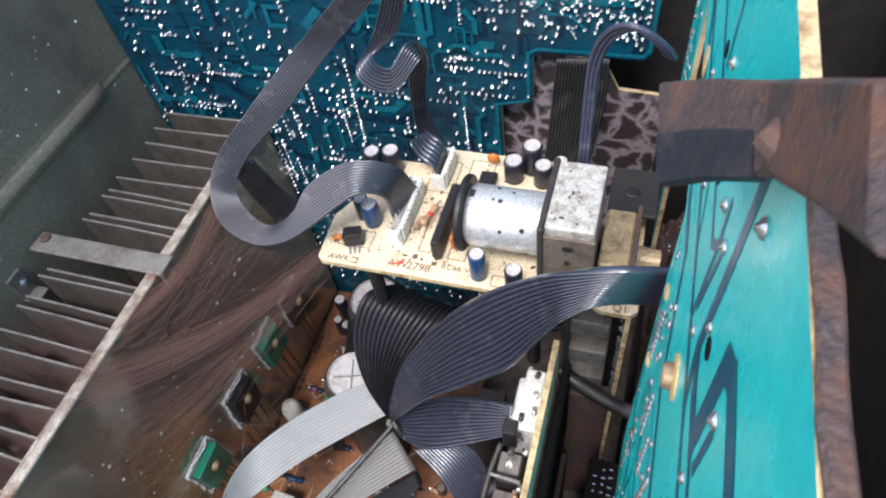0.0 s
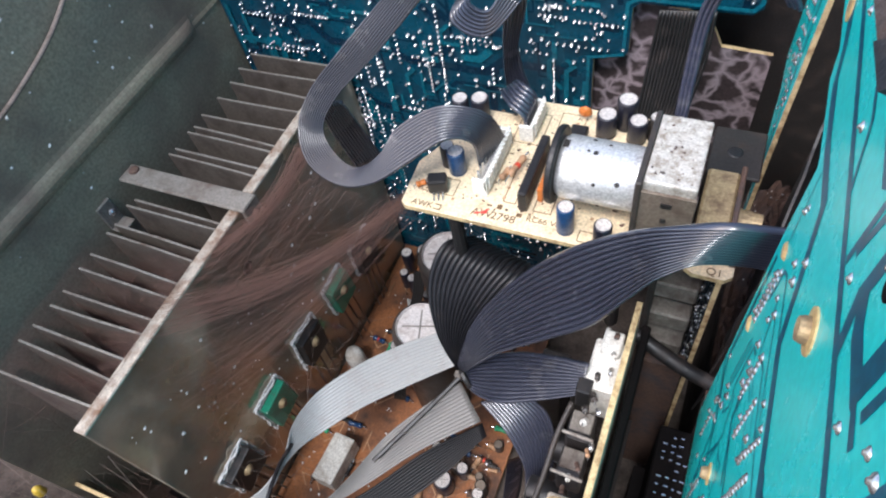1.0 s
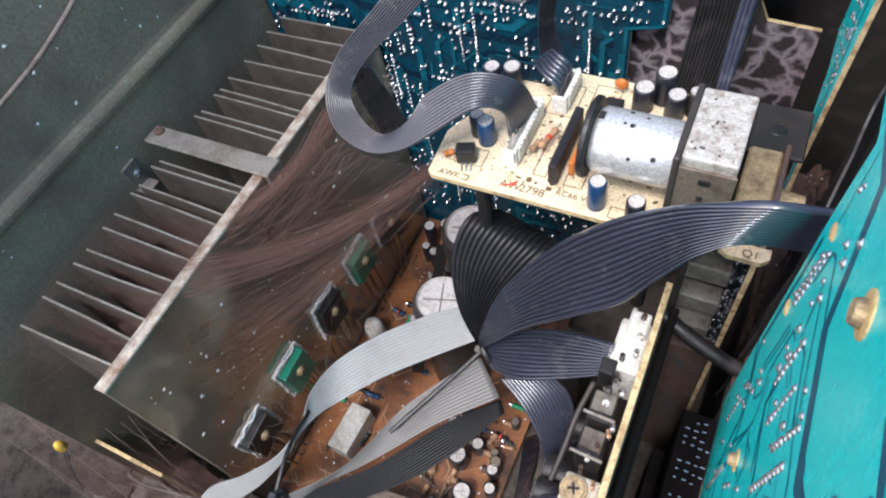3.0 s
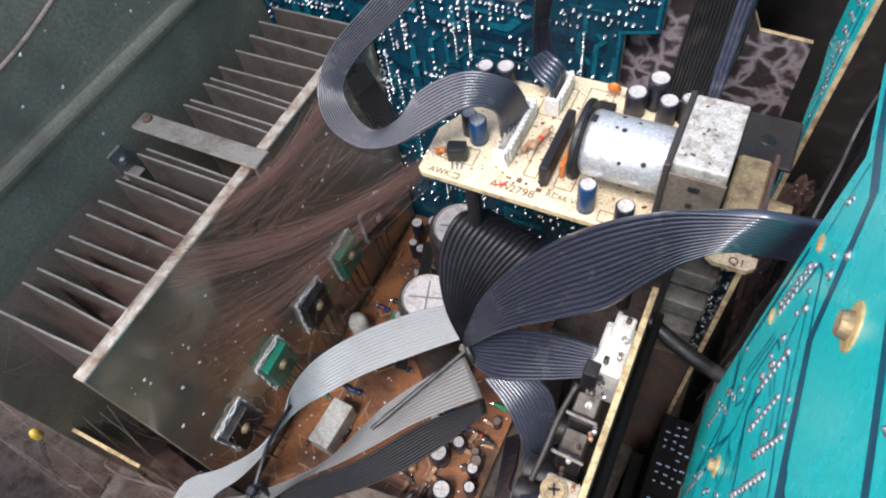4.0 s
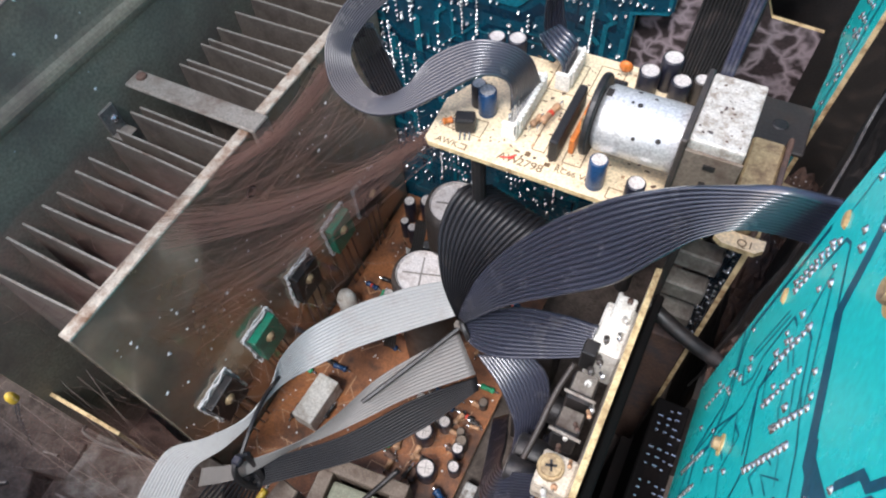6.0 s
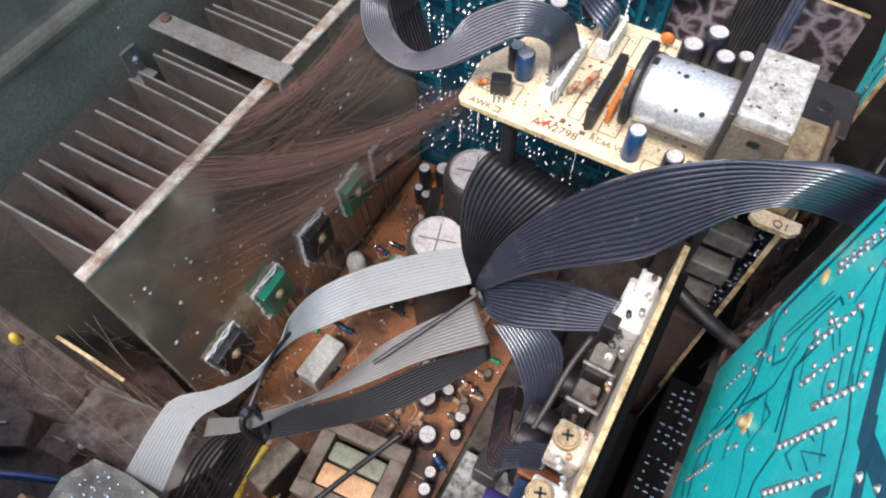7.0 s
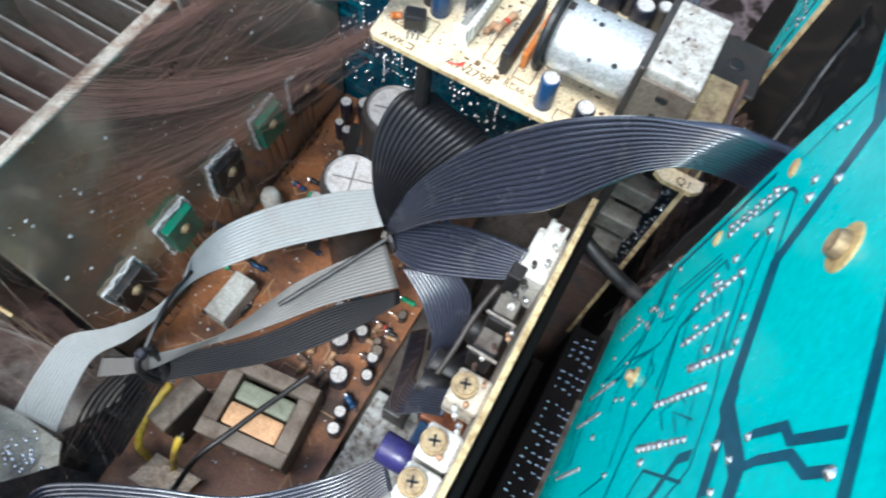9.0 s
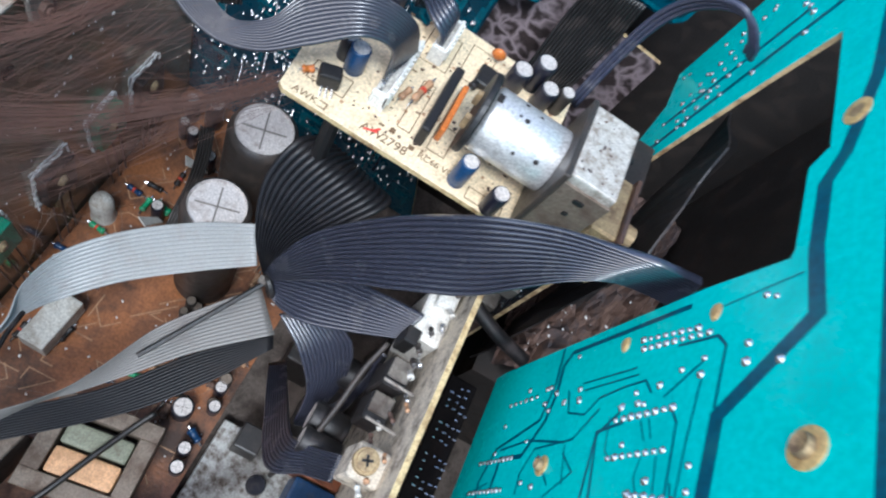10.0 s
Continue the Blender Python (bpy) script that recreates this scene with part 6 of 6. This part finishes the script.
        q.matrix_basis = Matrix.Translation((x, y, -0.062)) @ Matrix.Rotation(radians(a), 4, "Z")
        part("body", box(-w, w, -d, d, 0, h, 0.001, 2), M_FLOORDUST, q)
        part("pin", box(-w * 0.3, w * 0.3, -0.0004, 0.0004, h, h + 0.002), M_ALU, q)
    gc = thing("grey_lead", "thin grey lead curving over the dusty panel", "wire")
    part("sheath", tube([(-0.1740, 0.0060, -0.026), (-0.1687, 0.0036, -0.020), (-0.1584, 0.0034, -0.020), (-0.1446, 0.0058, -0.020), (-0.1322, 0.0076, -0.020), (-0.1180, 0.0090, -0.024)], 0.0007, 8, 8), M_RIBDULL, gc, smooth=True)
    w = thing("thin_wire", "thin black wire bent over the pale panel", "wire")
    part("sheath", tube([(-0.127, 0.008, -0.031), (-0.134, 0.000, -0.030), (-0.136, -0.010, -0.031), (-0.132, -0.020, -0.034)], 0.0008, 6, 8), M_BLACK, w, smooth=True)
    # Tube added to trace the pale edge line along the wall's curved rim.
    pw = thing("rim_line", "added pale line tracing the curved rim of the side wall", "wire")
    part("sheath", tube([(-0.1765, 0.150, 0.152), (-0.1762, 0.122, 0.1368), (-0.1762, 0.101, 0.1300), (-0.1762, 0.082, 0.1266), (-0.1765, 0.050, 0.124), (-0.177, 0.01, 0.123)], 0.0008, 8, 8), M_LINT, pw, smooth=True)


build_front_left()


# ---- cobweb, lint and flakes ----
def strand(verts, faces, pts, r, n=3):
    base = len(verts)
    for i, p in enumerate(pts):
        d = (pts[min(i + 1, len(pts) - 1)] - pts[max(i - 1, 0)]).normalized()
        s = d.orthogonal().normalized()
        u = d.cross(s)
        for k in range(n):
            verts.append(p + r * (math.cos(2 * math.pi * k / n) * s + math.sin(2 * math.pi * k / n) * u))
    for i in range(len(pts) - 1):
        for k in range(n):
            a, b = base + i * n + k, base + i * n + (k + 1) % n
            faces.append((a, b, b + n, a + n))


def strands(name, makers, material, label, category):
    verts, faces = [], []
    for pts, r in makers:
        strand(verts, faces, pts, r)
    me = bpy.data.meshes.new(name)
    me.from_pydata([tuple(v) for v in verts], [], faces)
    me.materials.append(material)
    return tagged(new(name, me), label, category, kind="stuff")


def veil_material():
    """A thin sheet of dusty threads that lets most light through."""
    m = mat("dusty brown veil", (0.125, 0.068, 0.052), 0.95, 0, (0.09, 0.055, 0.045), 0.4)
    nt = m.node_tree
    b = nt.nodes["Principled BSDF"]
    uv = nt.nodes.new("ShaderNodeAttribute")
    uv.attribute_name = "veil"
    scale = nt.nodes.new("ShaderNodeMapping")
    scale.inputs["Scale"].default_value = (150, 2.2, 1)
    n1 = nt.nodes.new("ShaderNodeTexNoise")
    n1.inputs["Scale"].default_value, n1.inputs["Detail"].default_value, n1.inputs["Roughness"].default_value = 1.0, 8, 0.75
    n2 = nt.nodes.new("ShaderNodeTexNoise")
    n2.inputs["Scale"].default_value, n2.inputs["Detail"].default_value = 4.0, 4
    nt.links.new(uv.outputs["Vector"], scale.inputs["Vector"])
    nt.links.new(scale.outputs[0], n1.inputs["Vector"])
    nt.links.new(uv.outputs["Vector"], n2.inputs["Vector"])
    mul = nt.nodes.new("ShaderNodeMath")
    mul.operation = "MULTIPLY"
    nt.links.new(n1.outputs["Fac"], mul.inputs[0])
    nt.links.new(n2.outputs["Fac"], mul.inputs[1])
    edge = nt.nodes.new("ShaderNodeSeparateXYZ")
    nt.links.new(uv.outputs["Vector"], edge.inputs[0])
    ramp = nt.nodes.new("ShaderNodeMapRange")
    ramp.inputs["From Min"].default_value, ramp.inputs["From Max"].default_value = 0.12, 0.42
    ramp.inputs["To Max"].default_value = 0.85
    nt.links.new(mul.outputs[0], ramp.inputs["Value"])
    fade = nt.nodes.new("ShaderNodeMath")
    fade.operation = "MULTIPLY"
    nt.links.new(ramp.outputs[0], fade.inputs[0])
    nt.links.new(edge.outputs["Z"], fade.inputs[1])
    nt.links.new(fade.outputs[0], b.inputs["Alpha"])
    return m


def veil(name, near, far, sag, material, dense, label):
    """A sheet of web between two lines; its density falls off towards its side rims."""
    a, b = catmull(near, 8), catmull(far, 8)
    k = 24
    verts, att, faces = [], [], []
    for i in range(len(a)):
        s = i / (len(a) - 1)
        for j in range(k + 1):
            t = j / k
            p = a[i].lerp(b[i], t)
            p = p + Vector((0, 0, -sag * 4 * t * (1 - t))) + Vector((0, 0, 0.003)) * noise.noise(p * 60)
            verts.append(tuple(p))
            att.append((s, t, dense * min(1.0, 4 * s + 0.05, 4 * (1 - s) + 0.05) * (1 - 0.65 * t)))
    for i in range(len(a) - 1):
        for j in range(k):
            q = i * (k + 1) + j
            faces.append((q, q + 1, q + k + 2, q + k + 1))
    me = bpy.data.meshes.new(name)
    me.from_pydata(verts, [], faces)
    layer = me.attributes.new("veil", "FLOAT_VECTOR", "POINT")
    for i, v in enumerate(att):
        layer.data[i].vector = v
    me.materials.append(material)
    return tagged(new(name, me), label, "cobweb", kind="stuff")


def build_veils():
    m = veil_material()
    veil("web_sheet", [(-0.0890, 0.119, 0.118), (-0.0860, 0.1100, 0.112), (-0.0780, 0.1060, 0.108), (-0.0660, 0.1050, 0.107), (-0.0555, 0.1085, 0.101)],
         [(-0.1205, 0.112, 0.078), (-0.1205, 0.096, 0.074), (-0.1203, 0.082, 0.060), (-0.1195, 0.085, 0.030), (-0.1120, 0.105, 0.00)], 0.004, m, 0.45, "brown dusty web sheet hanging from the ribbon loop")
    veil("web_sheet", [(-0.0560, 0.1130, 0.1010), (-0.0550, 0.1110, 0.0995), (-0.0545, 0.1095, 0.0985)],
         [(-0.1206, 0.095, 0.070), (-0.1206, 0.070, 0.060), (-0.1204, 0.045, 0.040)], 0.010, m, 0.6, "streaked brown web drawn from the board corner to the heat sink")
    veil("web_sheet", [(-0.1215, 0.110, 0.075), (-0.1215, 0.070, 0.0785), (-0.1215, 0.030, 0.0785)],
         [(-0.1195, 0.120, 0.045), (-0.1195, 0.080, 0.035), (-0.1195, 0.035, 0.030)], -0.001, m, 0.5, "thin dusty web clinging to the heat sink face")
    veil("web_sheet", [(-0.1240, 0.088, 0.0795), (-0.1240, 0.060, 0.0795), (-0.1240, 0.024, 0.0795)],
         [(-0.1700, 0.085, 0.077), (-0.1720, 0.050, 0.075), (-0.1700, 0.012, 0.070)], 0.004, m, 0.9, "thin dusty web over the heat sink fins")
    veil("web_sheet", [(-0.1300, 0.020, 0.020), (-0.1150, 0.015, -0.010), (-0.1050, 0.005, -0.025)],
         [(-0.2000, 0.000, -0.010), (-0.1900, -0.020, -0.030), (-0.1600, -0.040, -0.025)], 0.006, m, 1.0, "dusty web over the clutter before the heat sink")


build_veils()


def build_web():
    rnd = random.Random(31)
    out = []

    def line(a, b, sag, r, n=12, jit=0.0012):
        a, b = Vector(a), Vector(b)
        seed = Vector((rnd.uniform(0, 50), rnd.uniform(0, 50), rnd.uniform(0, 50)))
        pts = []
        for k in range(n):
            t = k / (n - 1)
            p = a.lerp(b, t)
            p.z -= sag * 4 * t * (1 - t)
            w = Vector((noise.noise(seed + Vector((t * 3, 0, 0))), noise.noise(seed + Vector((0, t * 3, 0))), noise.noise(seed + Vector((0, 0, t * 3)))))
            pts.append(p + w * jit * 2)
        out.append((pts, r))

    g = rnd.gauss
    # fans of dusty threads from the ribbon loop and board corner to the heat sink
    for _ in range(70):
        a = (-0.0800 + g(0, 0.006), 0.112 + g(0, 0.006), 0.108 + g(0, 0.004))
        t = rnd.random()
        b = (-0.1205, 0.116 - 0.062 * t + g(0, 0.004), 0.078 - 0.035 * rnd.random() ** 2)
        line(a, b, rnd.uniform(0.001, 0.008), 0.00003, 16, 0.0008)
    for _ in range(110):
        a = (-0.0560 + g(0, 0.003), 0.112 + g(0, 0.003), 0.099 + g(0, 0.0025))
        t = rnd.random()
        b = (-0.1208, 0.105 - 0.065 * t + g(0, 0.003), 0.060 - 0.02 * t + g(0, 0.010))
        line(a, b, rnd.uniform(0.003, 0.012), 0.00003, 16, 0.0007)
    for _ in range(110):
        a = (-0.0553 + g(0, 0.0012), 0.1100 + g(0, 0.0012), 0.1000 + g(0, 0.0010))
        b = (-0.1212, 0.0640 + g(0, 0.0045), 0.0775 + g(0, 0.0040))
        line(a, b, rnd.uniform(0.006, 0.010), 0.00005, 16, 0.0006)
    for _ in range(90):
        a = (-0.0865 + g(0, 0.0015), 0.1130 + g(0, 0.002), 0.1120 + g(0, 0.0015))
        b = (-0.1212, 0.0900 + g(0, 0.0060), 0.0785 + g(0, 0.0015))
        line(a, b, rnd.uniform(0.004, 0.008), 0.00005, 16, 0.0006)
    for _ in range(120):
        a = (-0.1215 + rnd.uniform(-0.002, 0.002), rnd.uniform(0.03, 0.12), rnd.uniform(0.03, 0.079))
        b = (-0.1185 + rnd.uniform(0, 0.03), a[1] + g(0.02, 0.02), rnd.uniform(0.0, 0.06))
        line(a, b, rnd.uniform(0, 0.004), 0.000025, 12, 0.001)
    for _ in range(90):
        y = rnd.uniform(0.02, 0.10)
        line((-0.1255 - rnd.uniform(0, 0.045), y, 0.079 + rnd.uniform(-0.02, 0.004)), (-0.1255 - rnd.uniform(0, 0.05), y + g(0, 0.015), 0.079 + rnd.uniform(-0.02, 0.004)), rnd.uniform(0, 0.003), 0.000025, 12, 0.001)
    for _ in range(260):
        a = (rnd.uniform(-0.23, -0.10), rnd.uniform(-0.045, 0.028), rnd.uniform(-0.045, 0.0))
        line(a, (a[0] + g(0, 0.025), a[1] + g(0, 0.02), a[2] + g(0, 0.01)), rnd.uniform(-0.001, 0.002), 0.00004, 8, 0.0008)
    strands("cobweb", out, M_WEB, "thick dusty brown cobweb stretched from the ribbon to the heat sink", "cobweb")
    out = []
    for _ in range(12):
        a = (rnd.uniform(-0.24, -0.17), rnd.uniform(-0.01, 0.03), rnd.uniform(-0.02, 0.02))
        line(a, (rnd.uniform(-0.13, -0.08), rnd.uniform(-0.03, 0.015), rnd.uniform(-0.035, -0.01)), rnd.uniform(0.001, 0.006), 0.00007, 16, 0.0008)
    for _ in range(80):
        a = (rnd.uniform(-0.21, -0.10), rnd.uniform(-0.04, 0.025), rnd.uniform(-0.045, -0.005))
        line(a, (a[0] + g(0, 0.02), a[1] + g(0, 0.015), a[2] + g(0, 0.008)), rnd.uniform(-0.001, 0.002), 0.00004, 8, 0.0008)
    for _ in range(60):
        a = (rnd.uniform(-0.118, -0.095), rnd.uniform(0.03, 0.11), rnd.uniform(-0.03, 0.01))
        line(a, (a[0] + g(0, 0.008), a[1] + g(0, 0.008), a[2] + g(0, 0.008)), 0, 0.00005, 8, 0.001)
    for _ in range(70):
        a = (rnd.uniform(-0.06, -0.03), rnd.uniform(0.06, 0.09), FLOOR + rnd.uniform(0.002, 0.01))
        line(a, (a[0] + g(0, 0.006), a[1] + g(0, 0.006), a[2] + g(0, 0.003)), 0, 0.00005, 8, 0.001)
    strands("lint", out, M_LINT, "pale lint and loose fibres lying over the boards", "lint")
    verts, faces = [], []

    def flake(p, n, r):
        q = Vector(n).to_track_quat("Z", "Y")
        base = len(verts)
        for k in range(6):
            a = k * math.pi / 3 + rnd.uniform(-0.3, 0.3)
            s = r * rnd.uniform(0.5, 1.2)
            verts.append(Vector(p) + q @ Vector((s * math.cos(a), s * math.sin(a), 0)))
        verts.append(Vector(p) + q @ Vector((0, 0, r * 0.6)))
        for k in range(6):
            faces.append((base + k, base + (k + 1) % 6, base + 6))

    for _ in range(110):
        flake((-0.1214, rnd.uniform(0.022, 0.15), rnd.uniform(-0.03, 0.06)), (1, 0, 0), rnd.choice((0.0003, 0.0004, 0.0006, 0.0009)))
    for _ in range(60):
        flake((-0.1779, rnd.uniform(0.01, 0.185), rnd.uniform(0.085, 0.15)), (1, 0, 0), rnd.choice((0.0003, 0.0005, 0.0008)))
    for _ in range(140):
        flake((rnd.uniform(-0.118, -0.028), rnd.uniform(0.0, 0.18), FLOOR), (0, 0, 1), rnd.choice((0.0004, 0.0006)))
    for _ in range(170):
        x, y = rnd.uniform(0.044, 0.093), rnd.uniform(0.106, 0.194)
        q = Vector(((x - 0.068) / 0.9, (y - 0.150) / 1.6, 0))
        flake((x, y, 0.0402 + 0.012 * noise.noise(q * 90) + 0.006 * noise.noise(q * 400)), (0, 0, 1), rnd.choice((0.0002, 0.0003, 0.0004, 0.0007)))
    me = bpy.data.meshes.new("flakes")
    me.from_pydata([tuple(v) for v in verts], [], faces)
    me.materials.append(M_SPECK)
    tagged(new("flakes", me), "pale flakes and specks of dust on metal and boards", "dust", kind="stuff")

    verts, faces = [], []
    for _ in range(150):
        x, y = rnd.uniform(-0.053, 0.0115), 0.1125 + 0.042 * rnd.random() ** 1.3
        if inside((x, y), [(-0.0530, 0.1080), (0.0110, 0.1080), (0.0115, 0.1560), (-0.0310, 0.1560), (-0.0420, 0.1490), (-0.0540, 0.1240)]):
            flake((x, y, CREAM_Z), (0, 0, 1), rnd.choice((0.0002, 0.0003, 0.0003, 0.0005, 0.0007)))
    for _ in range(26):
        flake((rnd.uniform(0.0120, 0.0226), rnd.uniform(0.1102, 0.1312), CREAM_Z + 0.0272), (0, 0, 1), rnd.choice((0.0002, 0.0003, 0.0005)))
    me = bpy.data.meshes.new("debris")
    me.from_pydata([tuple(v) for v in verts], [], faces)
    me.materials.append(M_RUST)
    tagged(new("debris", me), "dark crumbs of dirt scattered over the cream board", "dirt", kind="stuff")


build_web()
